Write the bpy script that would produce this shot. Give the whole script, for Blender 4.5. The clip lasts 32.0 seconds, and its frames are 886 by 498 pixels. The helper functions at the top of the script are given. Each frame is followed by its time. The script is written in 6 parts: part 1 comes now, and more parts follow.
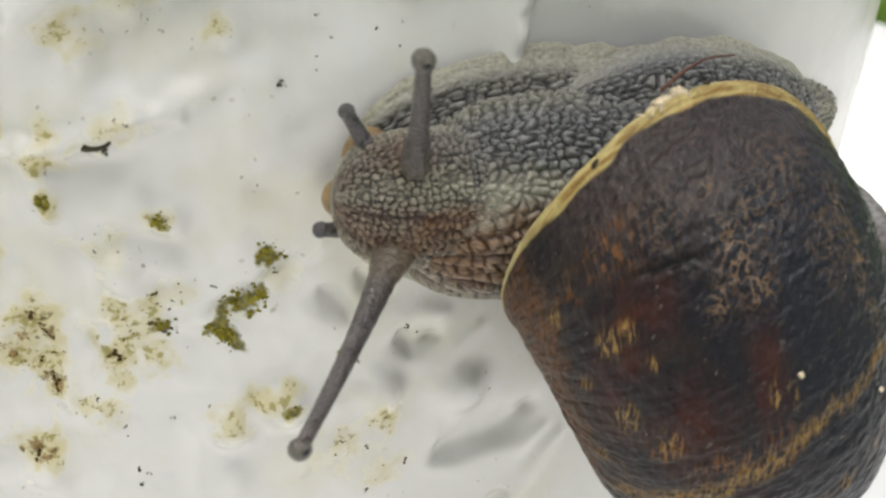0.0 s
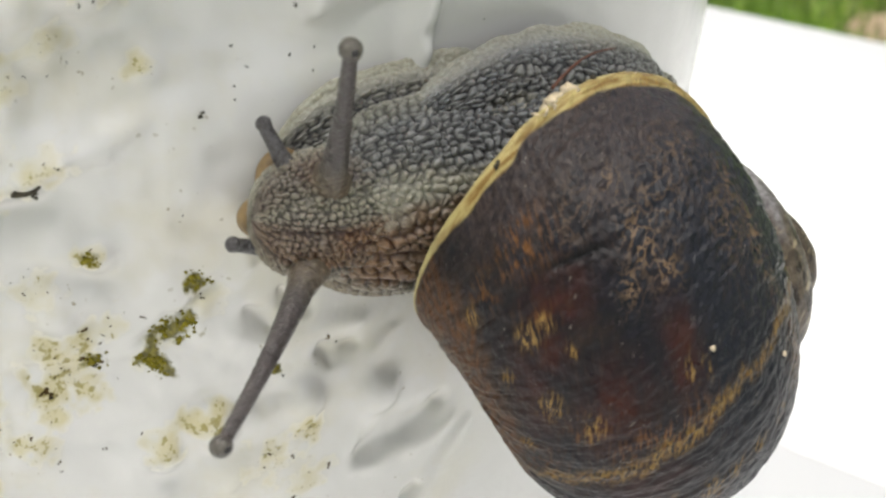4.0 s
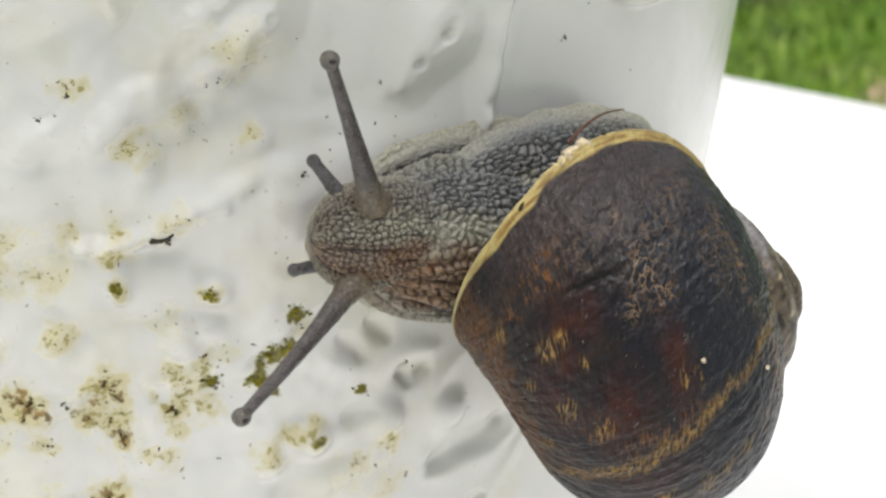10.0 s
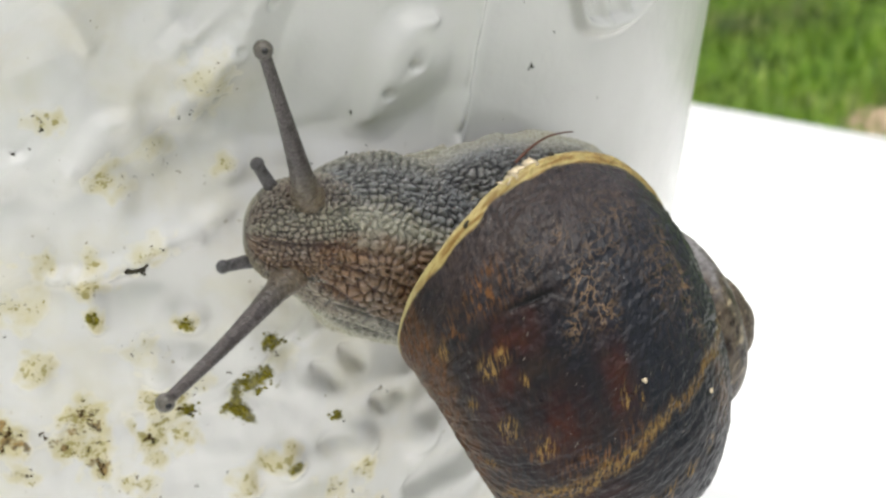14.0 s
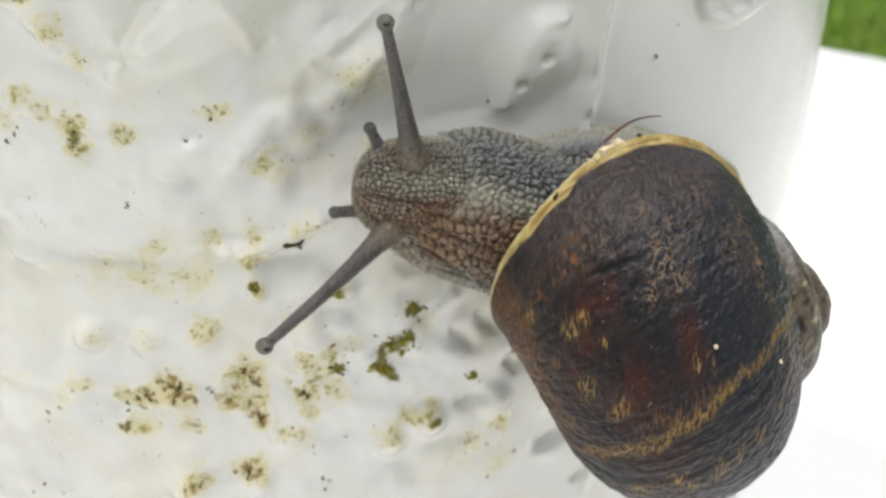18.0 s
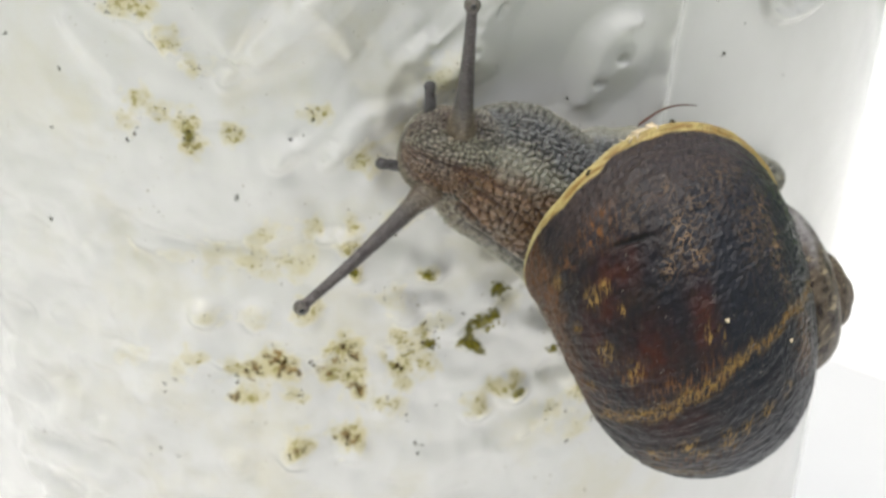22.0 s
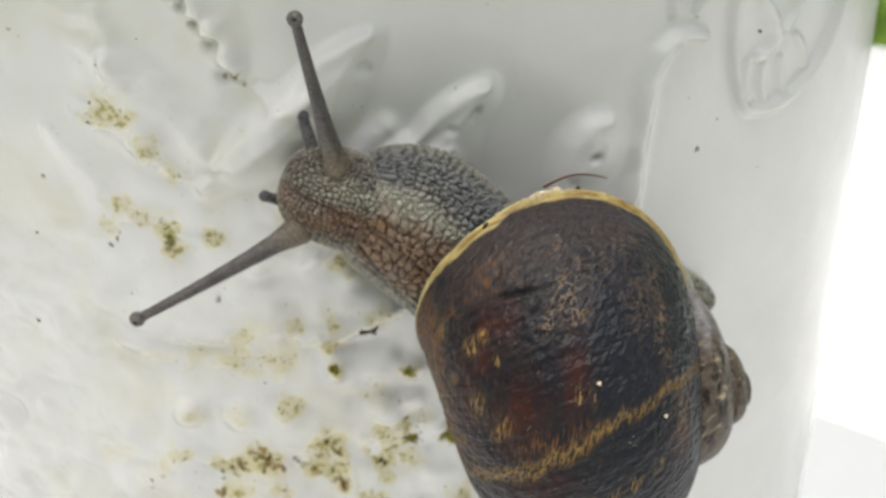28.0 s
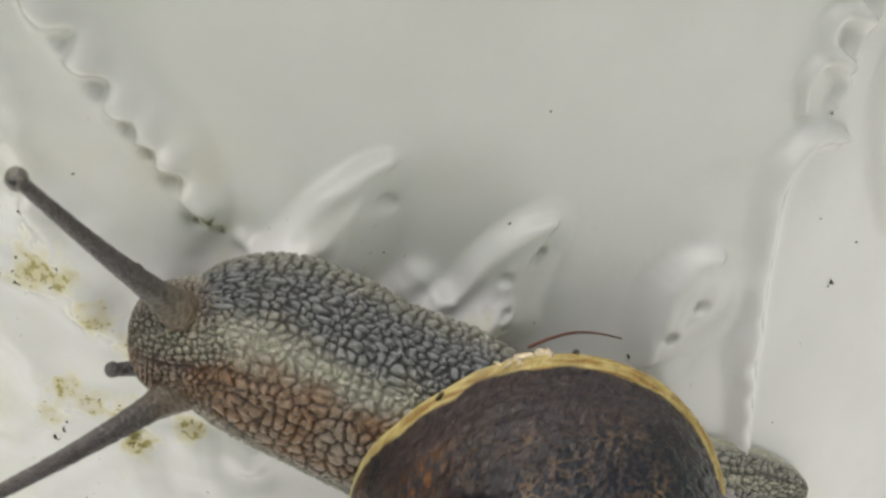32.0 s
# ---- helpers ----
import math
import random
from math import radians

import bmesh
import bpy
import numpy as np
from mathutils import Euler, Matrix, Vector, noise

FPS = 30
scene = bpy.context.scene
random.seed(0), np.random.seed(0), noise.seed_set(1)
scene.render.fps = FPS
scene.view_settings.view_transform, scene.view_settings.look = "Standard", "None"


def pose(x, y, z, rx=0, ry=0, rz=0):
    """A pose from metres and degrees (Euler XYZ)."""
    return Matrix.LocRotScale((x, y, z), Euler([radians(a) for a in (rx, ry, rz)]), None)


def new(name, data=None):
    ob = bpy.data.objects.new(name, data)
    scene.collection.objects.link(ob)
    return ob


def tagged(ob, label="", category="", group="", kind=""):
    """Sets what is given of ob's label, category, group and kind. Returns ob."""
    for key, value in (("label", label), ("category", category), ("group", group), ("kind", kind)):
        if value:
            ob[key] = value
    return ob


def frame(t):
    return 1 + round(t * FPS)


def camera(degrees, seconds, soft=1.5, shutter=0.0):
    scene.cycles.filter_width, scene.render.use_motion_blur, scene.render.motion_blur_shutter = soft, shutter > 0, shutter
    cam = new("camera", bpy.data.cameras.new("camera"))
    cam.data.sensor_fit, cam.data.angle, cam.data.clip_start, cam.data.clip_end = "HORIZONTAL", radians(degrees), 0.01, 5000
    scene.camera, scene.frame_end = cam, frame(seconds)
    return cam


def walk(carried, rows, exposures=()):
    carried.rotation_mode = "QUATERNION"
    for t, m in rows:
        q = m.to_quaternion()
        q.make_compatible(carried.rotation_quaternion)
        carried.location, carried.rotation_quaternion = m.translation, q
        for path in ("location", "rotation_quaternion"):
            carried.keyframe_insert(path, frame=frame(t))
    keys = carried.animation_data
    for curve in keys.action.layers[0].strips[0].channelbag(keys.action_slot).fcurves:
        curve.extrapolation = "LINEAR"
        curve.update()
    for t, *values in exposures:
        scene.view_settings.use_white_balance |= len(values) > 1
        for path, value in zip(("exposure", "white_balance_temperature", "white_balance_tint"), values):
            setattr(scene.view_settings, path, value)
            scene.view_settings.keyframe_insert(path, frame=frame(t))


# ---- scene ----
cam = camera(30, 32.0, soft=2.5)
PATH = [
    (0, 0.05915, -0.19103, 0.16766, 67.85, -2.12, 9.81),
    (0.5, 0.05271, -0.19166, 0.16764, 68.36, -2.19, 6.45),
    (1, 0.04716, -0.19255, 0.16743, 66.69, -2.74, 3.04),
    (1.5, 0.04441, -0.19302, 0.16935, 65.82, -2.07, 1.70),
    (2, 0.04328, -0.19368, 0.17135, 66.18, -0.88, 1.38),
    (2.5, 0.04390, -0.19452, 0.17228, 67.25, -0.64, 0.91),
    (3, 0.04466, -0.19526, 0.17232, 67.29, -0.78, 0.69),
    (3.5, 0.04458, -0.19610, 0.17206, 67.27, -0.92, 0.15),
    (5.5, 0.04372, -0.20401, 0.17332, 67.41, -0.94, -1.54),
    (6, 0.04121, -0.21064, 0.17757, 68.39, -0.24, -1.12),
    (6.5, 0.03976, -0.21738, 0.17980, 68.53, 0.09, -0.24),
    (7, 0.03995, -0.22045, 0.17919, 68.72, -0.04, 0.43),
    (7.5, 0.03983, -0.22157, 0.17832, 68.86, -0.07, 0.54),
    (8, 0.03997, -0.22117, 0.17826, 68.68, -0.14, 0.56),
    (8.5, 0.03946, -0.22197, 0.17838, 68.83, -0.03, 0.36),
    (9, 0.04001, -0.22175, 0.17852, 69.09, -0.08, 0.24),
    (9.5, 0.04036, -0.22225, 0.17893, 69.42, -0.04, 0.25),
    (10, 0.04058, -0.22252, 0.17882, 69.80, 0.05, 0.06),
    (10.5, 0.04083, -0.22241, 0.17917, 69.87, 0.05, -0.07),
    (11, 0.04197, -0.22187, 0.18003, 69.74, -0.03, -0.11),
    (11.5, 0.04097, -0.22289, 0.17950, 70.26, 0.22, -0.60),
    (12, 0.04067, -0.22328, 0.17929, 70.70, 0.47, -0.85),
    (12.5, 0.04128, -0.22307, 0.17972, 70.81, 0.40, -0.72),
    (13, 0.04140, -0.22326, 0.17924, 70.89, 0.49, -0.76),
    (13.5, 0.04195, -0.22350, 0.17903, 71.01, 0.34, -0.77),
    (14, 0.04193, -0.22521, 0.17899, 70.96, 0.67, -0.71),
    (14.5, 0.04230, -0.22789, 0.17888, 70.51, 0.53, -0.09),
    (15, 0.04225, -0.23059, 0.17993, 70.05, 1.16, 0.96),
    (15.5, 0.04127, -0.23505, 0.17940, 69.84, 1.59, 2.31),
    (17.5, 0.04354, -0.23753, 0.18695, 69.02, 1.97, 4.03),
    (18, 0.04380, -0.23827, 0.18836, 68.80, 1.81, 4.25),
    (18.5, 0.04392, -0.23889, 0.18966, 68.77, 2.08, 4.47),
    (19, 0.04404, -0.24072, 0.19047, 68.97, 2.14, 4.75),
    (19.5, 0.04408, -0.24134, 0.19120, 68.88, 2.19, 4.96),
    (20, 0.04368, -0.24279, 0.19234, 68.65, 2.40, 5.15),
    (20.5, 0.04332, -0.24597, 0.19352, 68.36, 2.46, 5.17),
    (21, 0.04357, -0.24914, 0.19546, 67.82, 2.48, 5.61),
    (21.5, 0.04294, -0.25062, 0.19738, 67.47, 2.75, 5.68),
    (22, 0.04326, -0.25047, 0.19925, 66.71, 2.94, 6.32),
    (22.5, 0.04331, -0.25140, 0.20147, 67.19, 3.60, 6.23),
    (23, 0.04558, -0.25211, 0.20296, 67.12, 3.38, 6.94),
    (23.5, 0.04507, -0.25218, 0.20313, 67.34, 3.57, 6.89),
    (24, 0.04615, -0.25251, 0.20413, 67.62, 3.66, 7.17),
    (24.5, 0.04655, -0.25306, 0.20452, 67.78, 3.68, 7.17),
    (26.5, 0.04759, -0.25144, 0.20433, 67.95, 3.92, 7.21),
    (27, 0.04769, -0.25001, 0.20474, 67.98, 3.93, 6.90),
    (27.5, 0.04847, -0.25040, 0.20518, 68.15, 3.93, 6.84),
    (28, 0.04869, -0.25029, 0.20597, 68.26, 3.97, 6.69),
    (28.5, 0.04895, -0.25056, 0.20572, 68.39, 3.92, 6.73),
    (29, 0.04876, -0.25032, 0.20532, 68.51, 4.01, 6.69),
    (29.5, 0.04760, -0.24861, 0.20396, 68.59, 3.96, 6.54),
    (30, 0.04770, -0.24265, 0.20254, 68.87, 4.40, 6.41),
    (30.5, 0.04702, -0.23425, 0.20305, 69.15, 4.57, 5.47),
    (31, 0.04476, -0.22571, 0.20554, 69.38, 4.63, 5.46),
    (31.5, 0.04300, -0.21290, 0.20150, 70.01, 5.22, 5.24),
    (32, 0.04150, -0.20005, 0.20215, 68.66, 5.88, 7.37),
]
walk(cam, [(t, pose(x, y, z, rx, ry, rz)) for t, x, y, z, rx, ry, rz in PATH], exposures=[(0, 0.34, 6620, 8.0), (13, 0.46, 6520, 8.0), (24, 0.38, 6520, 8.0), (29, 0.33, 6520, 8.0), (30.5, 0.36, 6520, 8.0), (32, 0.24, 6700, 8.3)])
cam.data.dof.use_dof, cam.data.dof.focus_distance, cam.data.dof.aperture_fstop = True, 0.145, 64

# ---- light: a bright overcast sky, with the sun as a wide glow behind the clouds ----
SUN_FROM = Vector((-0.10, -0.10, 1.0)).normalized()
world = bpy.data.worlds.new("overcast")
scene.world = world
world.use_nodes = True
wn = world.node_tree
sky = wn.nodes.new("ShaderNodeTexSky")
sky.sky_type, sky.sun_disc = "NISHITA", False
sky.sun_elevation, sky.sun_rotation = math.asin(SUN_FROM.z), math.atan2(SUN_FROM.x, SUN_FROM.y)
sky.air_density, sky.dust_density = 1.0, 7.0
cloud = wn.nodes.new("ShaderNodeHueSaturation")
cloud.inputs["Saturation"].default_value = 0.35
wn.links.new(sky.outputs[0], cloud.inputs["Color"])
wn.links.new(cloud.outputs[0], wn.nodes["Background"].inputs["Color"])
wn.nodes["Background"].inputs["Strength"].default_value = 0.15
sun_data = bpy.data.lights.new("sun", "SUN")
sun_data.energy, sun_data.angle, sun_data.color = 1.15, radians(70), (1.0, 0.97, 0.92)
sun = new("sun", sun_data)
sun.matrix_world = SUN_FROM.to_track_quat("Z", "Y").to_matrix().to_4x4()



# ---- materials ----
def material(name, rough=0.5, spec=0.5):
    m = bpy.data.materials.new(name)
    m.use_nodes = True
    b = m.node_tree.nodes["Principled BSDF"]
    b.inputs["Roughness"].default_value = rough
    b.inputs["Specular IOR Level"].default_value = spec
    return m, m.node_tree, b


def add(nt, kind, **values):
    n = nt.nodes.new(kind)
    for key, value in values.items():
        n.inputs[key.replace("_", " ")].default_value = value
    return n


def coords(nt, scale=1.0, stretch=(1, 1, 1), output="Object"):
    tc = nt.nodes.new("ShaderNodeTexCoord")
    mp = nt.nodes.new("ShaderNodeMapping")
    mp.inputs["Scale"].default_value = [scale * s for s in stretch]
    nt.links.new(tc.outputs[output], mp.inputs["Vector"])
    return mp.outputs["Vector"]


def ramp(nt, fac, stops):
    r = nt.nodes.new("ShaderNodeValToRGB")
    while len(r.color_ramp.elements) < len(stops):
        r.color_ramp.elements.new(0.5)
    for e, (pos, col) in zip(r.color_ramp.elements, stops):
        e.position = pos
        e.color = (*col, 1) if len(col) == 3 else col
    nt.links.new(fac, r.inputs["Fac"])
    return r.outputs["Color"]


def grey(v):
    return (v, v, v)


def mix(nt, fac, a, b, blend="MIX"):
    n = nt.nodes.new("ShaderNodeMix")
    n.data_type, n.blend_type = "RGBA", blend
    for socket, value in ((n.inputs["Factor"], fac), (n.inputs[6], a), (n.inputs[7], b)):
        if isinstance(value, (int, float)):
            socket.default_value = value
        elif isinstance(value, tuple):
            socket.default_value = (*value, 1)
        else:
            nt.links.new(value, socket)
    return n.outputs[2]


def math_node(nt, op, a, b=0.0, clamp=False):
    n = nt.nodes.new("ShaderNodeMath")
    n.operation, n.use_clamp = op, clamp
    for socket, value in zip(n.inputs, (a, b)):
        if isinstance(value, (int, float)):
            socket.default_value = value
        else:
            nt.links.new(value, socket)
    return n.outputs[0]


def noise_tex(nt, vec, scale, detail=4.0, rough=0.55):
    n = add(nt, "ShaderNodeTexNoise", Scale=scale, Detail=detail, Roughness=rough)
    nt.links.new(vec, n.inputs["Vector"])
    return n.outputs["Fac"]


def bump(nt, bsdf, height, strength=0.5, distance=0.0005, normal=None):
    n = nt.nodes.new("ShaderNodeBump")
    n.inputs["Strength"].default_value = strength
    n.inputs["Distance"].default_value = distance
    nt.links.new(height, n.inputs["Height"])
    if normal is not None:
        nt.links.new(normal, n.inputs["Normal"])
    nt.links.new(n.outputs["Normal"], bsdf.inputs["Normal"])
    return n.outputs["Normal"]


def attribute(nt, name):
    n = nt.nodes.new("ShaderNodeAttribute")
    n.attribute_name = name
    return n.outputs["Fac"]


def pot_paint():
    m, nt, b = material("white_pot_paint", 0.2, 0.5)
    v = coords(nt)
    base = ramp(nt, noise_tex(nt, v, 60, 3), [(0.3, (0.675, 0.665, 0.64)), (0.7, (0.735, 0.725, 0.705))])
    fine = noise_tex(nt, v, 1500, 5, 0.65)
    coarse = noise_tex(nt, v, 600, 5, 0.65)

    def ragged(name, spread, low, high, grain=coarse):
        """A stain whose edge and inside are broken up by the grain."""
        a = attribute(nt, name)
        f = math_node(nt, "ADD", a, math_node(nt, "MULTIPLY", math_node(nt, "SUBTRACT", grain, 0.5), spread))
        return math_node(nt, "MULTIPLY", ramp(nt, f, [(low, grey(0)), (high, grey(1))]), ramp(nt, a, [(0.0, grey(0)), (0.12, grey(1))]))

    # thin yellow algae film, olive specks in it, moss, and brown dried growth in crumbs
    wash = math_node(nt, "MULTIPLY", attribute(nt, "wash"), ramp(nt, noise_tex(nt, v, 95, 4, 0.6), [(0.46, grey(0)), (0.68, grey(0.28))]))
    col = mix(nt, wash, base, (0.60, 0.53, 0.27))
    film = math_node(nt, "ADD", ragged("algae", 0.9, 0.05, 0.85), math_node(nt, "MULTIPLY", ragged("crust", 0.9, 0.05, 0.75), 0.8), True)
    col = mix(nt, math_node(nt, "MULTIPLY", film, 0.62), col, (0.56, 0.48, 0.17))
    olive = ragged("algae", 3.0, 0.80, 1.15, fine)
    col = mix(nt, math_node(nt, "MULTIPLY", olive, 0.75), col, (0.28, 0.225, 0.036))
    strand = ragged("algae", 3.4, 1.16, 1.34, noise_tex(nt, v, 1000, 3, 0.5))
    col = mix(nt, math_node(nt, "MULTIPLY", strand, 0.85), col, (0.115, 0.085, 0.016))
    green = ragged("moss", 2.0, 0.36, 0.74, coarse)
    col = mix(nt, math_node(nt, "MULTIPLY", green, 0.95), col, mix(nt, ramp(nt, fine, [(0.40, grey(0)), (0.60, grey(1))]), (0.085, 0.075, 0.008), (0.23, 0.195, 0.022)))
    crust = ragged("crust", 3.2, 0.72, 1.00, noise_tex(nt, v, 1100, 4, 0.6))
    col = mix(nt, math_node(nt, "MULTIPLY", crust, 0.85), col, mix(nt, ramp(nt, fine, [(0.42, grey(0)), (0.58, grey(1))]), (0.30, 0.170, 0.035), (0.080, 0.045, 0.012)))
    # single dark specks here and there
    speck = math_node(nt, "MULTIPLY", attribute(nt, "wash"), math_node(nt, "MULTIPLY", ramp(nt, noise_tex(nt, v, 1400, 2, 0.4), [(0.70, grey(0)), (0.74, grey(0.6))]), ramp(nt, noise_tex(nt, v, 160, 3), [(0.54, grey(0)), (0.64, grey(1))])))
    col = mix(nt, speck, col, (0.22, 0.165, 0.065))
    nt.links.new(col, b.inputs["Base Color"])
    rough = mix(nt, math_node(nt, "ADD", film, green, True), (0.20, 0.20, 0.20), (0.7, 0.7, 0.7))
    nt.links.new(rough, b.inputs["Roughness"])
    bump(nt, b, math_node(nt, "ADD", noise_tex(nt, v, 220, 3), math_node(nt, "MULTIPLY", math_node(nt, "ADD", math_node(nt, "ADD", green, crust), strand), 0.7)), 0.4, 0.0004)
    return m


def table_paint():
    m, nt, b = material("white_table_paint", 0.4, 0.5)
    v = coords(nt)
    nt.links.new(ramp(nt, noise_tex(nt, v, 12, 4), [(0.3, (0.86, 0.86, 0.85)), (0.7, (0.89, 0.89, 0.88))]), b.inputs["Base Color"])
    bump(nt, b, noise_tex(nt, v, 150, 3), 0.1, 0.0004)
    return m


def snail_skin(name, light, dark, warm=(0.21, 0.11, 0.05), pale=(0.40, 0.385, 0.26), cool=(0.12, 0.125, 0.135), rough=0.36):
    """Wet wrinkled skin: its lumps are modelled, and carry the tone."""
    m, nt, b = material(name, rough, 0.6)
    v = coords(nt)
    lump = attribute(nt, "lump")
    tone = mix(nt, noise_tex(nt, v, 260, 3), light, tuple(0.6 * c for c in light))
    # cool upper side: some of the bluish wet highlight is in this colour
    tone = mix(nt, attribute(nt, "cool"), tone, cool)
    tone = mix(nt, attribute(nt, "warm"), tone, warm)
    tone = mix(nt, attribute(nt, "pale"), tone, pale)
    grain = noise_tex(nt, v, 2600, 4, 0.7)
    tone = mix(nt, ramp(nt, grain, [(0.35, grey(0.8)), (0.6, grey(0))]), tone, (0.5, 0.48, 0.46), "MULTIPLY")
    # grooves: the skin's own dark tint, deepened with shade put into the colour
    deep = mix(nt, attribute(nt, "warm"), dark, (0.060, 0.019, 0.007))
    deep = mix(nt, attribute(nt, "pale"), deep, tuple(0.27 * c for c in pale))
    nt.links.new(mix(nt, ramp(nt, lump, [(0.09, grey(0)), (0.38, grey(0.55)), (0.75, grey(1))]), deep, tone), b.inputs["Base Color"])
    b.inputs["Subsurface Weight"].default_value = 0.08
    b.inputs["Subsurface Radius"].default_value = (0.001, 0.0006, 0.0004)
    b.inputs["Subsurface Scale"].default_value = 0.6
    bump(nt, b, math_node(nt, "ADD", lump, math_node(nt, "MULTIPLY", grain, 0.4)), 0.85, 0.00022)
    return m


def shell_skin():
    m, nt, b = material("snail_shell", 0.33, 0.19)
    tc = nt.nodes.new("ShaderNodeUVMap")
    tc.uv_map = "spiral"
    sep = nt.nodes.new("ShaderNodeSeparateXYZ")
    nt.links.new(tc.outputs["UV"], sep.inputs[0])
    u, w = sep.outputs[0], sep.outputs[1]      # turns from the lip, way round the tube

    def uv(su, sw, slant=0.0):
        c = nt.nodes.new("ShaderNodeCombineXYZ")
        nt.links.new(math_node(nt, "MULTIPLY", u, su), c.inputs[0])
        nt.links.new(math_node(nt, "ADD", math_node(nt, "MULTIPLY", w, sw), math_node(nt, "MULTIPLY", u, slant)), c.inputs[1])
        return c.outputs[0]

    def streaks(su, sw, low, high, slant=0.0, detail=3):
        return ramp(nt, noise_tex(nt, uv(su, sw, slant), 1.0, detail, 0.55), [(low, grey(0)), (high, grey(1))])

    def both(a, c):
        return math_node(nt, "MULTIPLY", a, c, True)

    obj = coords(nt)
    base = ramp(nt, noise_tex(nt, uv(34, 26), 1.0, 4), [(0.38, (0.008, 0.009, 0.013)), (0.56, (0.013, 0.012, 0.014)), (0.70, (0.021, 0.015, 0.014))])
    # bluish sky sheen of this side, put into the base colour
    base = mix(nt, ramp(nt, w, [(0.22, grey(0.8)), (0.30, grey(0))]), base, (0.014, 0.016, 0.022))
    # wine-red blotches, a rusty margin on the far side of the whorl
    base = mix(nt, both(attribute(nt, "maroon"), ramp(nt, noise_tex(nt, uv(60, 55), 1.0, 4), [(0.35, grey(0.35)), (0.60, grey(1))])), base, (0.050, 0.013, 0.008))
    base = mix(nt, both(attribute(nt, "rust"), ramp(nt, noise_tex(nt, uv(60, 150, 80), 1.0, 4), [(0.40, grey(0.22)), (0.60, grey(0.95))])), base, (0.135, 0.056, 0.016))
    # faint dull strokes along the spiral
    dull = both(streaks(85, 240, 0.52, 0.68, 60, 4), ramp(nt, noise_tex(nt, uv(20, 15), 1.3, 3), [(0.40, grey(0.02)), (0.62, grey(0.28))]))
    col = mix(nt, dull, base, (0.075, 0.045, 0.030))
    # mauve-brown newest part behind the lip, with fine wavy lines
    young = both(attribute(nt, "young"), ramp(nt, noise_tex(nt, uv(190, 270, 120), 1.0, 3, 0.6), [(0.40, grey(0.20)), (0.60, grey(1))]))
    col = mix(nt, young, col, (0.078, 0.056, 0.050))
    # worm-like loops of pale brown
    loop = math_node(nt, "ABSOLUTE", math_node(nt, "SUBTRACT", noise_tex(nt, uv(125, 92), 1.0, 2, 0.55), 0.5))
    squiggle = both(attribute(nt, "squiggle"), ramp(nt, loop, [(0.012, grey(0.95)), (0.052, grey(0))]))
    col = mix(nt, squiggle, col, (0.190, 0.122, 0.068))
    # orange and gold dashes
    orange = both(attribute(nt, "stroke"), streaks(75, 260, 0.50, 0.60, 60))
    col = mix(nt, orange, col, (0.150, 0.066, 0.022))
    gold = both(attribute(nt, "fleck"), streaks(105, 360, 0.50, 0.57, 130))
    col = mix(nt, gold, col, (0.29, 0.180, 0.056))
    band = both(attribute(nt, "band"), ramp(nt, noise_tex(nt, uv(150, 250, 100), 1.0, 4, 0.65), [(0.44, grey(0.03)), (0.56, grey(0.95))]))
    col = mix(nt, band, col, mix(nt, ramp(nt, noise_tex(nt, uv(110, 160), 1.0, 3), [(0.42, grey(0)), (0.58, grey(1))]), (0.150, 0.080, 0.022), (0.27, 0.170, 0.052)))
    scratch = both(ramp(nt, noise_tex(nt, uv(190, 120, 160), 1.0, 4, 0.75), [(0.635, grey(0)), (0.67, grey(0.8))]), ramp(nt, noise_tex(nt, uv(14, 11), 2.0, 2), [(0.45, grey(0)), (0.60, grey(1))]))
    col = mix(nt, scratch, col, (0.30, 0.26, 0.22))
    # worn older whorls: lilac-grey by the seam, then brown with cream and black streaks across the whorl
    old = mix(nt, ramp(nt, noise_tex(nt, uv(55, 20), 1.0, 5, 0.6), [(0.36, grey(0)), (0.60, grey(1))]), (0.040, 0.027, 0.020), (0.125, 0.098, 0.072))
    old = mix(nt, ramp(nt, noise_tex(nt, uv(26, 34), 1.0, 4, 0.6), [(0.53, grey(0)), (0.59, grey(0.95))]), old, (0.016, 0.010, 0.009))
    old = mix(nt, ramp(nt, noise_tex(nt, uv(70, 16, 30), 1.0, 4, 0.65), [(0.56, grey(0)), (0.64, grey(0.9))]), old, (0.42, 0.34, 0.22))
    lilac = mix(nt, ramp(nt, noise_tex(nt, uv(130, 30), 1.0, 4, 0.6), [(0.40, grey(0)), (0.62, grey(1))]), (0.10, 0.085, 0.085), (0.31, 0.295, 0.295))
    old = mix(nt, attribute(nt, "lilac"), old, lilac)
    col = mix(nt, attribute(nt, "spire"), col, old)
    lip = mix(nt, ramp(nt, noise_tex(nt, uv(420, 38), 1.0, 4), [(0.40, grey(0)), (0.60, grey(1))]), (0.46, 0.37, 0.15), (0.25, 0.150, 0.045))
    lip = mix(nt, ramp(nt, math_node(nt, "ADD", u, 1.0), [(0.9935, grey(0)), (0.998, grey(0.7))]), lip, (0.57, 0.52, 0.26))
    col = mix(nt, attribute(nt, "lip"), col, lip)
    col = mix(nt, attribute(nt, "crack"), col, (0.005, 0.005, 0.006))
    nt.links.new(col, b.inputs["Base Color"])
    nt.links.new(mix(nt, noise_tex(nt, obj, 300, 4), (0.22, 0.22, 0.22), (0.40, 0.40, 0.40)), b.inputs["Roughness"])
    # hammered dents, strongest on the dark side
    dents = noise_tex(nt, uv(165, 125), 1.0, 2, 0.5)
    fine = noise_tex(nt, uv(330, 260, 120), 1.0, 4, 0.6)
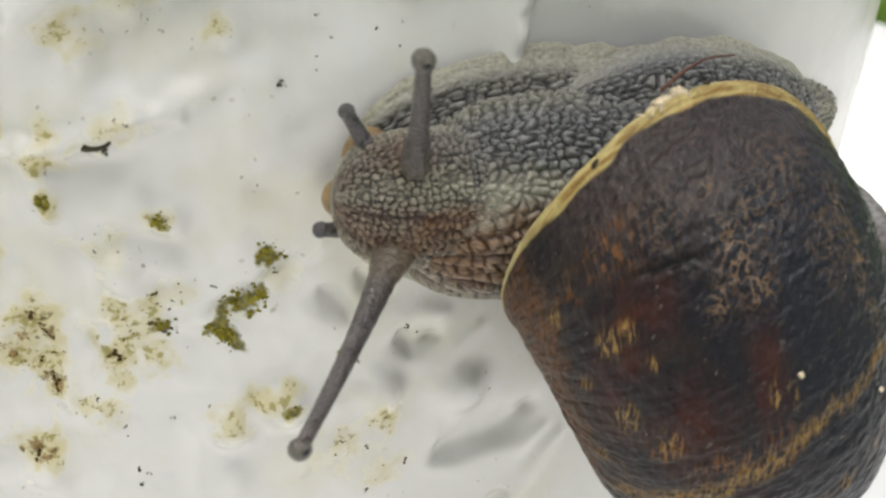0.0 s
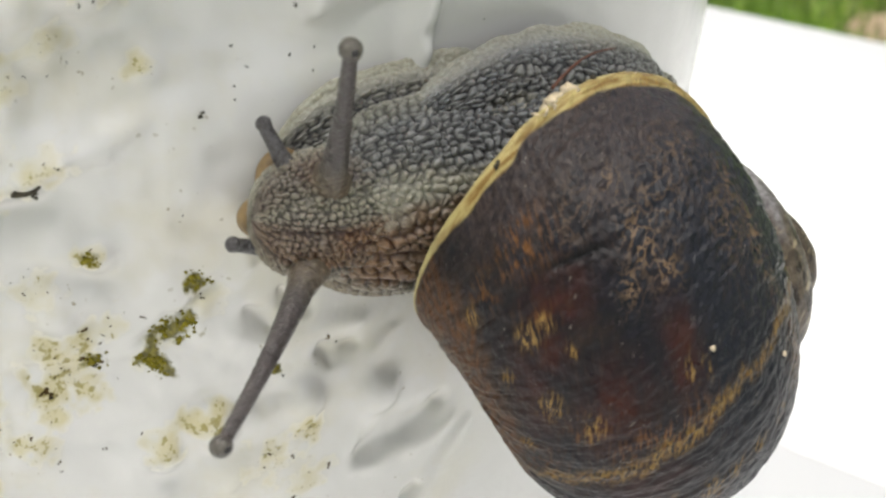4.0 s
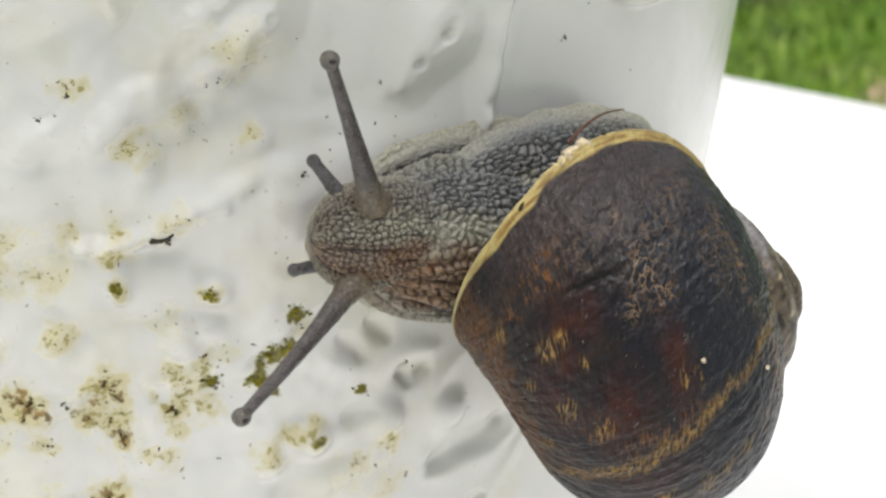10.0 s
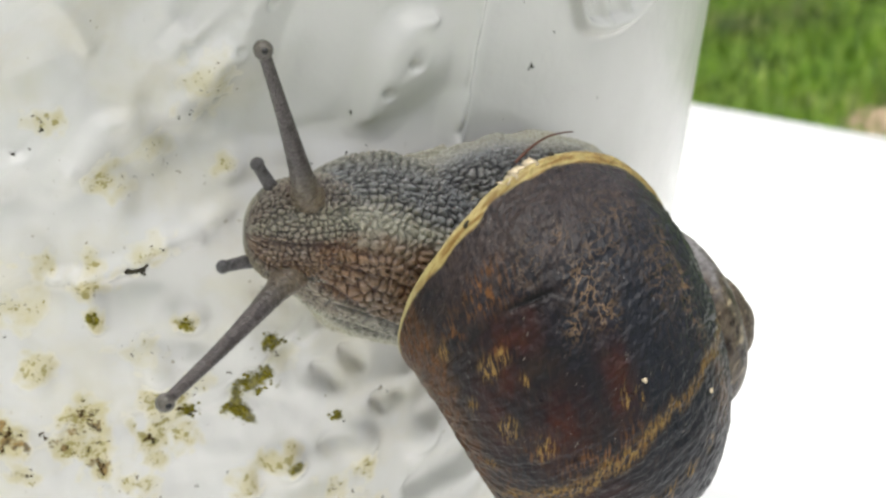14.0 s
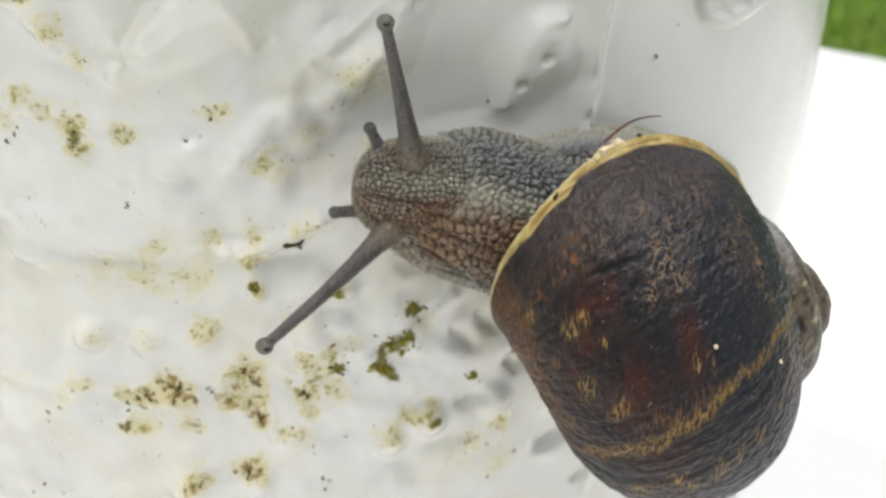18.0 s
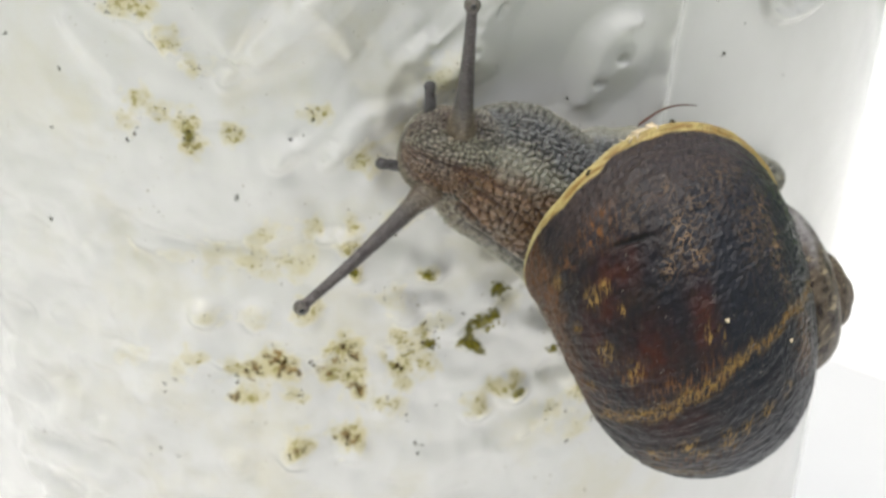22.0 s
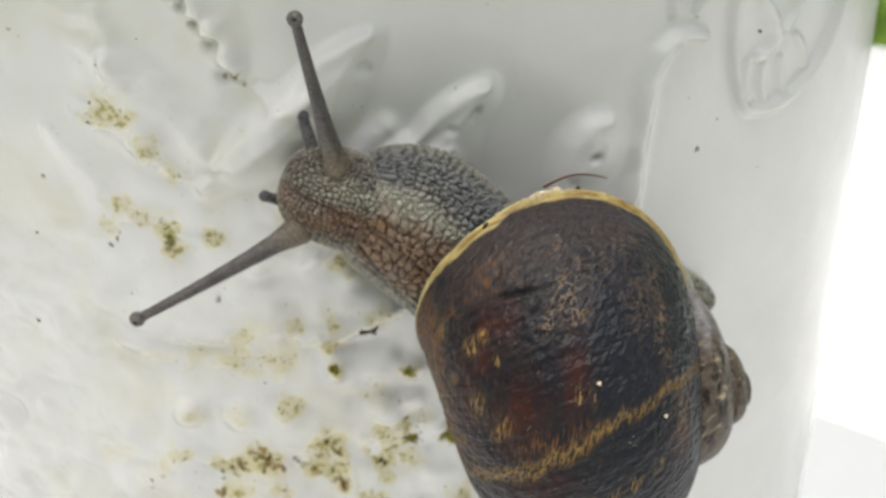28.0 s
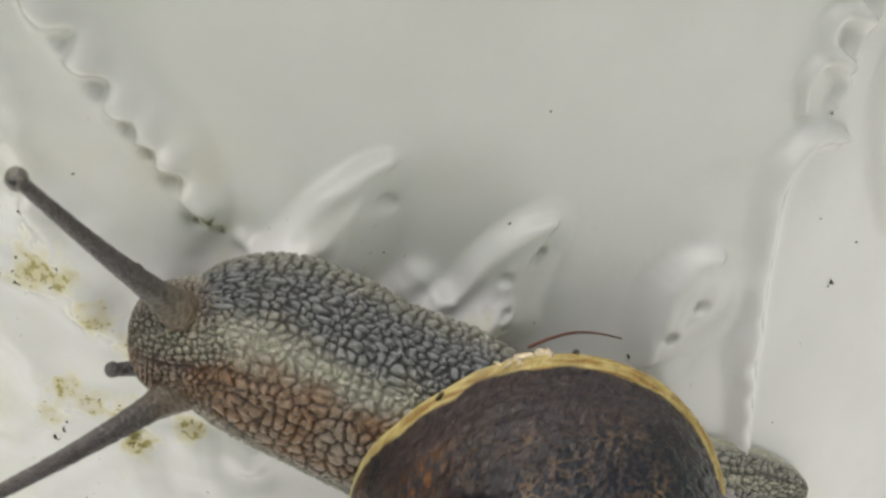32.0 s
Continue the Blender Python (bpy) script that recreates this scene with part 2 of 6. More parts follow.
    h = math_node(nt, "ADD", math_node(nt, "MULTIPLY", dents, math_node(nt, "MULTIPLY", ramp(nt, w, [(0.22, grey(1.9)), (0.38, grey(0.5))]), ramp(nt, math_node(nt, "ADD", u, 1.0), [(0.70, grey(0.35)), (0.80, grey(1))]))), math_node(nt, "MULTIPLY", fine, 0.35))
    bump(nt, b, h, 0.55, 0.00045)
    return m


def plain(name, colour, rough=0.6, scale=300.0, vary=0.3, spec=0.4, relief=0.3):
    m, nt, b = material(name, rough, spec)
    v = coords(nt)
    f = noise_tex(nt, v, scale, 4)
    nt.links.new(ramp(nt, f, [(0.3, tuple(c * (1 - vary) for c in colour)), (0.7, tuple(min(1, c * (1 + vary)) for c in colour))]), b.inputs["Base Color"])
    bump(nt, b, f, relief, 0.3 / scale)
    return m


POT_PAINT = pot_paint()
TABLE_PAINT = table_paint()
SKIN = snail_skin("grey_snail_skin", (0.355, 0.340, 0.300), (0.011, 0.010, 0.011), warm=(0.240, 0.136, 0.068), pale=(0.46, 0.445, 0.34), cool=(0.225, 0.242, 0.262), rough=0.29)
STALK_SKIN = snail_skin("brown_grey_stalk_skin", (0.132, 0.113, 0.111), (0.034, 0.027, 0.026))
LOBE_SKIN = plain("tan_mouth_skin", (0.27, 0.18, 0.085), 0.4, 1200.0, 0.25, 0.5, 0.4)
EYE_DARK = plain("dark_eye", (0.012, 0.010, 0.010), 0.2, 3000.0, 0.1, 0.6, 0.0)
SHELL = shell_skin()
SPECK = plain("dark_dirt", (0.045, 0.038, 0.024), 0.85, 2500.0, 0.5)
MOSS = plain("green_moss", (0.21, 0.180, 0.020), 0.9, 2500.0, 0.6, 0.2, 0.6)
CRUMB = plain("algae_crumb", (0.080, 0.049, 0.017), 0.9, 2500.0, 0.6, 0.2, 0.5)
LIME = plain("pale_lime_crust", (0.62, 0.52, 0.36), 0.7, 1500.0, 0.3)
HAIR = plain("brown_fibre", (0.10, 0.035, 0.018), 0.5, 900.0, 0.3)
SOIL = plain("potting_soil", (0.035, 0.024, 0.016), 0.95, 200.0, 0.5, 0.2, 0.8)


# ---- building blocks ----
def mesh_object(name, verts, faces, mat, parent=None, smooth=True):
    # faces look outwards
    p = np.array([tuple(v) for v in verts])
    p = p - p.mean(0)
    quads = np.array([f[:3] for f in faces])
    if np.einsum("ij,ij->i", p[quads[:, 0]], np.cross(p[quads[:, 1]], p[quads[:, 2]])).sum() < 0:
        faces = [f[::-1] for f in faces]
    me = bpy.data.meshes.new(name)
    me.from_pydata([tuple(v) for v in verts], [], faces)
    me.materials.append(mat)
    if smooth:
        me.polygons.foreach_set("use_smooth", [True] * len(me.polygons))
    me.update()
    ob = new(name, me)
    ob.parent = parent
    return ob


def part(name, bm, mat, parent, label=""):
    me = bpy.data.meshes.new(name)
    bm.to_mesh(me)
    bm.free()
    me.materials.append(mat)
    me.polygons.foreach_set("use_smooth", [True] * len(me.polygons))
    ob = new(name, me)
    ob.parent = parent
    return tagged(ob, label)


def grid_faces(rows, cols, wrap_rows=False, wrap_cols=False):
    faces = []
    for i in range(rows if wrap_rows else rows - 1):
        for j in range(cols if wrap_cols else cols - 1):
            i2, j2 = (i + 1) % rows, (j + 1) % cols
            faces.append((i * cols + j, i * cols + j2, i2 * cols + j2, i2 * cols + j))
    return faces


def float_attribute(ob, name, values):
    a = ob.data.attributes.new(name, "FLOAT", "POINT")
    a.data.foreach_set("value", np.asarray(values, dtype=np.float32).ravel())


def value_noise(x, y, seed=0):
    """Smooth noise in -1..1 over numpy arrays."""
    xi, yi = np.floor(x).astype(int), np.floor(y).astype(int)
    fx, fy = x - xi, y - yi
    fx, fy = fx * fx * (3 - 2 * fx), fy * fy * (3 - 2 * fy)

    def h(a, b):
        n = (a * 374761393 + b * 668265263 + seed * 974711) & 0x7FFFFFFF
        n = ((n ^ (n >> 13)) * 1274126177) & 0x7FFFFFFF
        return ((n ^ (n >> 16)) & 0xFFFF) / 32767.5 - 1

    top = h(xi, yi) * (1 - fx) + h(xi + 1, yi) * fx
    low = h(xi, yi + 1) * (1 - fx) + h(xi + 1, yi + 1) * fx
    return top * (1 - fy) + low * fy


# ---- the pot: a cone, wider at the top, with a moulded relief ----
POT_FOOT, POT_TAPER = 0.0607, 0.12617


def pot_radius(z):
    return POT_FOOT + POT_TAPER * z


def on_pot(angle, z_mm, rise=0.0):
    a, z = radians(angle), z_mm / 1000
    r = pot_radius(z) + rise / 1000
    return Vector((r * math.sin(a), -r * math.cos(a), z))


def pot_normal(angle):
    a = radians(angle)
    return Vector((math.sin(a), -math.cos(a), -POT_TAPER)).normalized()

# relief of the pot: (angle in degrees, height, radius, rise) and ridges, in millimetres
BEADS_LOW = [(-6.7, 115.2, 2.0, 1.0), (-2.3, 115.0, 2.0, 1.0), (2.3, 115.0, 1.9, 0.9), (-0.2, 95.0, 2.1, 1.2), (5.3, 95.3, 2.2, 1.2), (17.7, 98.7, 1.7, 1.0), (21.4, 101.0, 2.0, 1.2), (-5.9, 93.9, 1.9, 0.8), (27.8, 101.9, 2.0, 1.0), (33.8, 100.9, 2.3, 1.0), (14.1, 119.1, 1.5, 0.7), (13.8, 115.1, 1.5, 0.4), (11.1, 114.5, 2.0, 0.8)]
BEADS_HIGH = [(9.4, 134.1, 1.7, 0.9), (11.9, 136.6, 1.7, 0.9), (16.2, 143.2, 1.7, 0.9), (14.4, 140.9, 2.1, 0.9), (17.7, 134.9, 1.5, 0.8)]
LOWER_RIDGES = {
    "scallop_a": (1.5, 0.45, [(-15.9, 109.9), (-11.6, 108.8), (-6.9, 107.8), (-1.3, 107.6), (2.7, 107.7), (5.3, 110.2), (7.0, 107.5), (7.2, 102.2)]),
    "scallop_b": (1.4, 0.35, [(-12.2, 124.9), (-7.9, 123.8), (-3.1, 123.3), (0.7, 124.2), (3.1, 126.0), (4.5, 125.4)]),
    "scallop_c": (1.3, 0.9, [(5.8, 126.0), (7.0, 123.3), (7.3, 119.8)]),
    "scallop_c2": (1.2, 0.8, [(6.3, 125.4), (9.9, 126.1), (12.7, 128.2), (14.9, 128.2)]),
    "edge_d": (1.5, 0.45, [(8.6, 110.3), (13.0, 110.2), (16.4, 110.3), (19.4, 112.3), (21.4, 114.8), (23.4, 116.9)]),
}
HOLLOWS = {
    "hollow_a": (1.05, -0.8, [(26, 113.8), (26.7, 112.8), (27.6, 111.6)]),
    "hollow_b": (1.05, -0.75, [(23.6, 112.5), (24.4, 111.4), (25.3, 110)]),
    "hollow_c": (1.2, -0.8, [(28.9, 106.6), (29.8, 106.4), (31.3, 106.8)]),
    "hollow_c2": (0.7, -0.5, [(29, 107.7), (29.8, 105.4)]),
    "hollow_d": (1.3, -0.6, [(24.4, 102.5), (25.3, 102.9), (26.6, 103.1)]),
    "hollow_e": (2.0, -0.75, [(32.8, 94.5), (35.3, 95.5), (37.3, 95.9), (39.6, 97.5)]),
    "hollow_f": (0.9, -0.5, [(37.1, 87.4), (38.4, 88)]),
    "groove_j": (1.8, -0.5, [(2.4, 158.6), (0.7, 152.7), (-1.0, 147.9)]),
    "groove_g": (1.5, -0.6, [(9.4, 147.9), (6.4, 143.2), (3.4, 138.7)]),
}
LEDGES = {
    "wall_e": (1.3, 0.22, [(34.5, 107.4), (33.5, 106), (32.5, 104.5), (31.9, 102.3), (31.9, 98.8), (31.9, 95.2)]),
    "lip_e": (1.4, 0.28, [(32.3, 92.7), (34.9, 92.7), (36.6, 93.5), (39.1, 93.5), (40.9, 94.9)]),
    "lip_f": (1.4, 0.28, [(42.7, 93.8), (40.7, 90.7), (39.3, 87.9), (38.6, 85.2)]),
    "ledge_g": (1.2, 0.28, [(22.5, 94.1), (23.6, 96.2), (24.8, 96.9), (26.7, 97), (27, 99.2), (28.9, 99.7)]),
    "ledge_h": (1.8, 0.35, [(20.2, 111), (22.9, 109.7), (26.2, 108.2), (28.3, 109.6), (31.6, 109.2)]),
}
LEAF_RIDGES = {
    "rib_f": (2.6, 1.1, [(1.7, 135.4), (5.5, 140.8), (9.5, 145.9), (13.3, 150.4)]),
    "rib_g": (2.4, 1.2, [(5.9, 135.2), (9.5, 138.9), (13.7, 142.3), (17.9, 146.2)]),
    "rib_h": (1.4, 0.8, [(4.4, 125.2), (8.8, 126.3), (12.4, 128.6)]),
    "leaf_back": (3.5, 1.1, [(-8.3, 171.8), (-8.5, 166.2), (-7.8, 158.6), (-5.9, 151.9)]),
    "leaf_edge": (1.9, 1.7, [(-5.3, 180.3), (-4.3, 177.1), (-2.4, 172.6), (-0.6, 168.4), (0.9, 164.7), (1.8, 161.5), (2.0, 158.8)]),
    "leaf_vein": (1.2, 0.7, [(3.5, 157.0), (6.8, 152.7), (8.3, 147.8)]),
    "rib_n": (2.2, 1.3, [(14.4, 148.3), (11.9, 144.6), (9.8, 141.0), (6.5, 137.0)]),
}
STEM_RIDGES = {
    "stem": (1.25, 1.35, [(41.5, 155.8), (39.6, 156.5), (38.0, 155.9), (36.7, 153.8), (35.8, 150.0), (35.3, 145.6), (35.0, 140.6), (34.6, 136.6), (34.4, 130.0), (34.2, 122.0), (34.0, 114.0)]),
    "rope_a": (0.85, 1.0, [(38.2, 159.3), (38.4, 161.9), (39.7, 163.4), (41.5, 162.8), (42.3, 165.0), (41.8, 167.8), (41.3, 170.1), (42.6, 172.4), (44.2, 171.8)]),
    "rope_b": (0.85, 1.0, [(40.6, 159.0), (41.4, 160.9), (40.4, 163.5), (39.9, 165.7), (41.0, 167.0), (43.4, 165.8), (44.1, 167.4), (43.9, 169.3), (42.4, 171.2)]),
}
OVAL_RIDGES = {
    "oval_out": (0.95, 1.25, [(51.0, 166.4), (49.0, 165.7), (47.3, 164.0), (46.0, 161.6), (45.1, 159.1), (45.0, 155.8), (45.3, 151.6), (46.0, 148.2)]),
    "oval_low": (0.9, 1.1, [(46.2, 147.5), (47.4, 144.8), (49.9, 143.7), (53.7, 144.2), (56.9, 146.6), (58.8, 149.0), (60.3, 153.0), (60.8, 158.5), (60.2, 163.0)]),
    "oval_in": (0.85, 1.1, [(49.0, 165.7), (51.1, 165.2), (52.9, 162.9), (53.5, 159.1), (53.2, 155.6), (51.6, 153.3)]),
    "oval_swirl": (1.3, 1.0, [(48.5, 158.5), (49.4, 156.4), (50.5, 153.7), (49.7, 151.6), (48.3, 151.2)]),
}
UPPER_RIDGES = {
    "feather_a": (1.2, 0.9, [(-0.4, 148.3), (2.2, 151.8), (5.2, 155.6), (8.0, 158.8), (10.8, 161.1), (12.5, 162.0)]),
    "feather_b": (1.1, 0.8, [(15.3, 148.2), (17.6, 151.2), (19.9, 153.2), (21.8, 154.0)]),
    "feather_c": (1.2, 0.7, [(27.8, 138.5), (28.3, 141.5), (29.2, 144.8), (30.6, 147.2), (32.4, 148.0)]),
    "lobe_j": (2.4, 1.2, [(-1.7, 145.6), (1.0, 149.0), (4.1, 152.9), (7.5, 156.0)]),
    "lobe_k": (2.2, 1.2, [(-7.4, 161.3), (-5.1, 157.3), (-2.4, 152.5), (-1.3, 149.1)]),
    "lobe_edge": (1.8, 0.55, [(-7.8, 166.7), (-7.6, 158.9), (-6.6, 154.2), (-4.1, 149.4), (-1.9, 146.2)]),
    "lobe_edge_low": (1.8, 0.7, [(-14.8, 152.5), (-13.3, 149.1), (-11.5, 146.7), (-10.9, 142.8), (-8.7, 141.5)]),
    "lobe_l": (1.6, 0.8, [(-11.9, 155.1), (-8.2, 152.5), (-6.1, 149.8), (-3.5, 147.0)]),
}
OVAL_RIBS = {
    "oval_rib_a": (0.75, 0.7, [(47.4, 150.7), (47.4, 148.0), (47.9, 145.7)]),
    "oval_rib_b": (0.75, 0.7, [(49.5, 150.2), (49.6, 147.0), (50.2, 144.6)]),
    "oval_rib_c": (0.75, 0.7, [(51.8, 149.9), (52.1, 147.4), (52.8, 145.1)]),
    "oval_rib_d": (0.75, 0.7, [(53.6, 152.2), (54.9, 150.0), (55.8, 147.6)]),
}
RIDGES = {**LOWER_RIDGES, **HOLLOWS, **LEDGES, **LEAF_RIDGES, **STEM_RIDGES, **OVAL_RIDGES, **UPPER_RIDGES, **OVAL_RIBS}
# leaf tips that stand out from the panel: rise and outline
LOBES = [
    (2.1, [(27.2, 137.6), (27.4, 141.3), (28.1, 144.9), (29.8, 147.9), (32.4, 148.7), (34.1, 145.6), (33.4, 141.8), (31.1, 139.4), (29.1, 137.0)]),
    (2.1, [(-0.3, 148.2), (2.4, 152.2), (5.5, 156.3), (8.5, 159.7), (11.0, 161.7), (13.0, 162.4), (13.1, 160.8), (12.3, 158.2), (11.6, 155.5), (10.6, 152.0), (8.4, 149.6), (5.1, 148.2), (1.6, 146.4)]),
    (2.2, [(12.4, 146.6), (15.4, 149.0), (17.8, 152.0), (20.1, 153.9), (22.2, 154.5), (22.5, 152.6), (21.3, 149.6), (20.6, 146.4), (20.0, 143.6), (17.0, 142.6), (13.8, 143.6)]),
]
BEADS_EDGE = [(-4.3, 177.1, 1.5, 0.7), (-2.6, 173.2, 1.5, 0.7), (-1.5, 169.2, 1.3, 0.7), (-0.4, 166.4, 1.2, 0.7), (0.6, 164.2, 1.2, 0.7), (1.5, 161.0, 1.4, 0.7),
              (-3.6, 174.7, 1.1, -1.2), (-2.4, 170.8, 1.1, -1.2), (-1.3, 167.2, 0.9, -1.1), (-0.5, 165.0, 0.8, -1.1), (0.5, 162.6, 1.0, -1.1), (1.3, 158.8, 1.0, -0.8)]
# holes in the feathers, and pits of the lower moulding
PITS = [(21.0, 151.2, 0.55, -0.6), (20.7, 150.5, 0.45, -0.4), (18.4, 146.5, 0.5, -0.6), (18.7, 149.5, 0.6, -0.3), (31.0, 143.6, 0.55, -0.6), (29.2, 140.8, 0.5, -0.6), (12.0, 158.0, 0.8, -0.5)]
# edges under which the moulding steps back: drop and course
SHELVES = [
    (0.8, [(-17.0, 111.8), (-11.0, 110.9), (-7.1, 109.7), (-5.7, 108.0), (-2.7, 109.5), (1.6, 110.0), (3.6, 108.6), (4.9, 111.3), (6.4, 109.8), (7.6, 107.0)]),
    (0.6, [(-15.0, 128.6), (-9.2, 127.4), (-6.2, 126.0), (-3.1, 125.4), (-0.1, 125.6), (3.1, 126.9), (5.0, 126.2)]),
    (0.9, [(7.8, 109.8), (10.5, 111.0), (13.0, 111.6), (16.4, 112.4), (19.4, 114.6), (21.4, 117.0), (23.4, 119.0)]),
    (0.8, [(6.6, 126.6), (9.9, 127.0), (12.7, 129.2), (16.0, 130.0), (18.5, 131.6)]),
    (0.8, [(-14.0, 144.6), (-9.1, 143.4), (-7.0, 141.8), (-5.0, 141.0), (-2.0, 140.6), (0.5, 139.6)]),
]
# stains: (angle, height, radius, strength); crumbs: (angle, height, size)
ALGAE_LOW = [(28.8, 93.5, 1.6, 0.4), (0.5, 96.6, 1.8, 0.7), (25.6, 96.7, 2.2, 0.5), (5.1, 97.1, 2, 0.8), (28, 98.7, 1.4, 0.7), (17.6, 100.2, 1.6, 0.7), (9.8, 101.2, 1.2, 0.7), (8.5, 101.9, 1.1, 0.6), (20.7, 102.2, 1.7, 0.9), (6.5, 103.4, 1.3, 0.9), (6.5, 103.5, 1.2, 0.9), (0.6, 103.8, 1.3, 0.7), (-3.6, 103.9, 1.5, 0.8), (0.3, 104, 1.4, 0.6), (-3.4, 104, 1.6, 0.8), (10.8, 104.2, 1.2, 0.7), (5.4, 105.9, 2, 0.9), (4.5, 106.1, 1.9, 1), (10.9, 106.7, 2, 0.8), (12.7, 106.8, 1.6, 0.9), (-5.1, 107.7, 1.4, 0.8), (-0.6, 109, 1.6, 0.9), (-8.4, 109.1, 1.5, 0.6), (11.8, 109.2, 2, 0.6)]
ALGAE_MIDDLE = [(4.8, 109.9, 1.6, 0.9), (5.7, 110.5, 1.7, 0.9), (10.6, 110.7, 1.2, 0.7), (10.6, 111, 1.5, 0.7), (12.9, 111.7, 1.2, 0.8), (14.7, 112.7, 1.4, 0.4), (-2.1, 115.4, 1.5, 0.35), (-6.1, 115.6, 1.2, 0.35), (2.6, 115.8, 1.4, 0.7), (2.9, 116.3, 1.4, 0.7), (10, 116.7, 1.8, 0.35), (13.5, 119.7, 0.9, 0.8), (7.1, 121.1, 0.9, 0.9), (6.9, 121.6, 0.8, 0.9), (1.9, 122.2, 2.2, 0.45), (-1.3, 123, 2.2, 0.5), (-5.4, 123.7, 2.2, 0.3), (6.7, 124, 1, 0.8), (6.9, 125.1, 1.5, 0.8), (-0.4, 125.9, 1.5, 0.6), (7.2, 126.3, 1.6, 0.9), (3.6, 127, 1.2, 0.8), (11.2, 127.7, 1.9, 0.6), (17.4, 135, 1, 0.7)]
ALGAE_HIGH = [(8.9, 135.1, 1.3, 0.8), (9.1, 135.2, 1.6, 0.6), (12.1, 137.2, 1.3, 0.4), (-5.8, 137.5, 1.6, 1), (-2.1, 139, 1.3, 0.8), (-5.9, 140.4, 1.5, 0.9), (-11, 140.5, 1.5, 0.5), (5, 141.3, 1.3, 0.8), (-7.7, 141.6, 1.2, 0.8), (4.9, 141.6, 1.2, 0.8), (-9.1, 142.8, 1.7, 0.9), (16, 143.8, 2.4, 0.45), (-4, 147.5, 1.4, 0.6), (-5.6, 150.6, 1.5, 0.9), (-10.3, 154.2, 1.3, 0.6), (-7.3, 154.7, 1.3, 0.8), (-8.7, 155.7, 2.2, 0.7)]
BROWN_CRUST = [(-0.6, 109.3, 1.5, 1), (0.6, 108, 1.3, 0.9), (-2.8, 108, 1.2, 1), (5.9, 110.8, 1.3, 1), (6.4, 109.1, 1, 0.9), (6.3, 104.2, 1, 1), (3.4, 107.3, 1.1, 0.8), (5.1, 97.1, 1.2, 0.9), (0.4, 96.2, 1.2, 0.7), (4.7, 107.9, 1.2, 0.7), (-4, 106.9, 1.1, 1), (-0.4, 107.9, 1.2, 1), (6.3, 108.5, 1, 1), (6.5, 103.4, 0.9, 1), (-5.8, 137.1, 0.8, 0.8), (-5.1, 103.4, 0.8, 0.8)]
GREEN_MOSS = [(17.6, 108.6, 1.3, 1), (18.5, 111.3, 1.5, 1), (19.4, 112.5, 0.9, 0.9), (20, 116.2, 1, 1), (13.5, 119.4, 0.8, 0.8), (25.6, 106, 0.6, 0.9), (21.7, 101.3, 0.7, 0.7), (13.4, 109.3, 0.9, 0.8), (6.9, 121.3, 0.6, 0.6), (16.8, 109.1, 1, 0.9), (1.7, 158.8, 1, 0.45), (2.4, 157.8, 0.8, 0.5), (-5.6, 138.6, 0.8, 0.9)]
CRUMBS_LOW = [(27.3, 91.4, 0.5), (-28.6, 93.1, 0.6), (30, 94.1, 0.5), (12.1, 94.6, 0.6), (-13.9, 94.7, 0.5), (11.5, 95.1, 0.6), (-0.3, 95.8, 0.7), (24.9, 95.8, 0.4), (0.9, 96.2, 0.7), (27.1, 96.2, 0.5), (5, 96.7, 0.9), (25.3, 97.1, 0.5), (28.2, 99.3, 0.5), (10.8, 99.7, 0.4), (13.8, 99.9, 0.35), (16.3, 101.5, 0.35), (9, 102.6, 0.6), (6.4, 103.2, 0.6), (1.1, 103.6, 0.4), (0.8, 103.7, 0.4), (6.5, 103.8, 0.8), (-5, 103.8, 0.5), (6.3, 104.2, 0.7), (-11.7, 104.3, 0.4), (-4.8, 105.6, 0.6), (5.6, 106, 0.6), (-10.4, 106.3, 0.5), (10.6, 106.4, 0.9), (4.1, 106.5, 0.5), (10, 106.5, 0.6)]
CRUMBS_MIDDLE = [(6.4, 106.8, 0.5), (10.4, 106.9, 0.9), (-2.2, 107, 0.6), (-0.8, 107, 0.5), (-3.9, 107.3, 0.9), (-2.8, 107.3, 0.9), (-0.5, 107.4, 0.7), (2.5, 107.9, 0.6), (2.6, 108, 0.4), (29.3, 108.3, 0.6), (2.3, 108.5, 0.6), (6.5, 108.5, 0.6), (0.7, 108.6, 0.6), (-8.9, 108.6, 0.4), (-0.1, 108.8, 0.9), (6, 109, 0.7), (13.7, 109.1, 0.7), (-0.6, 109.2, 0.9), (0.1, 109.3, 0.7), (13, 109.7, 0.7), (12.7, 109.8, 0.6), (6, 109.8, 0.6), (5.4, 110.3, 0.7), (5.5, 110.8, 0.9), (13.9, 111.2, 0.5), (12.9, 112.4, 0.6), (16.8, 113.3, 0.6), (19.1, 113.5, 0.5), (20.5, 114.5, 0.4), (-6.1, 138.3, 0.5)]
CRUMBS_HIGH = [(-10.5, 138.7, 0.5), (4, 138.8, 0.3), (-5.6, 139.3, 0.6), (-1.9, 139.3, 0.35), (4.9, 141.4, 0.45)]
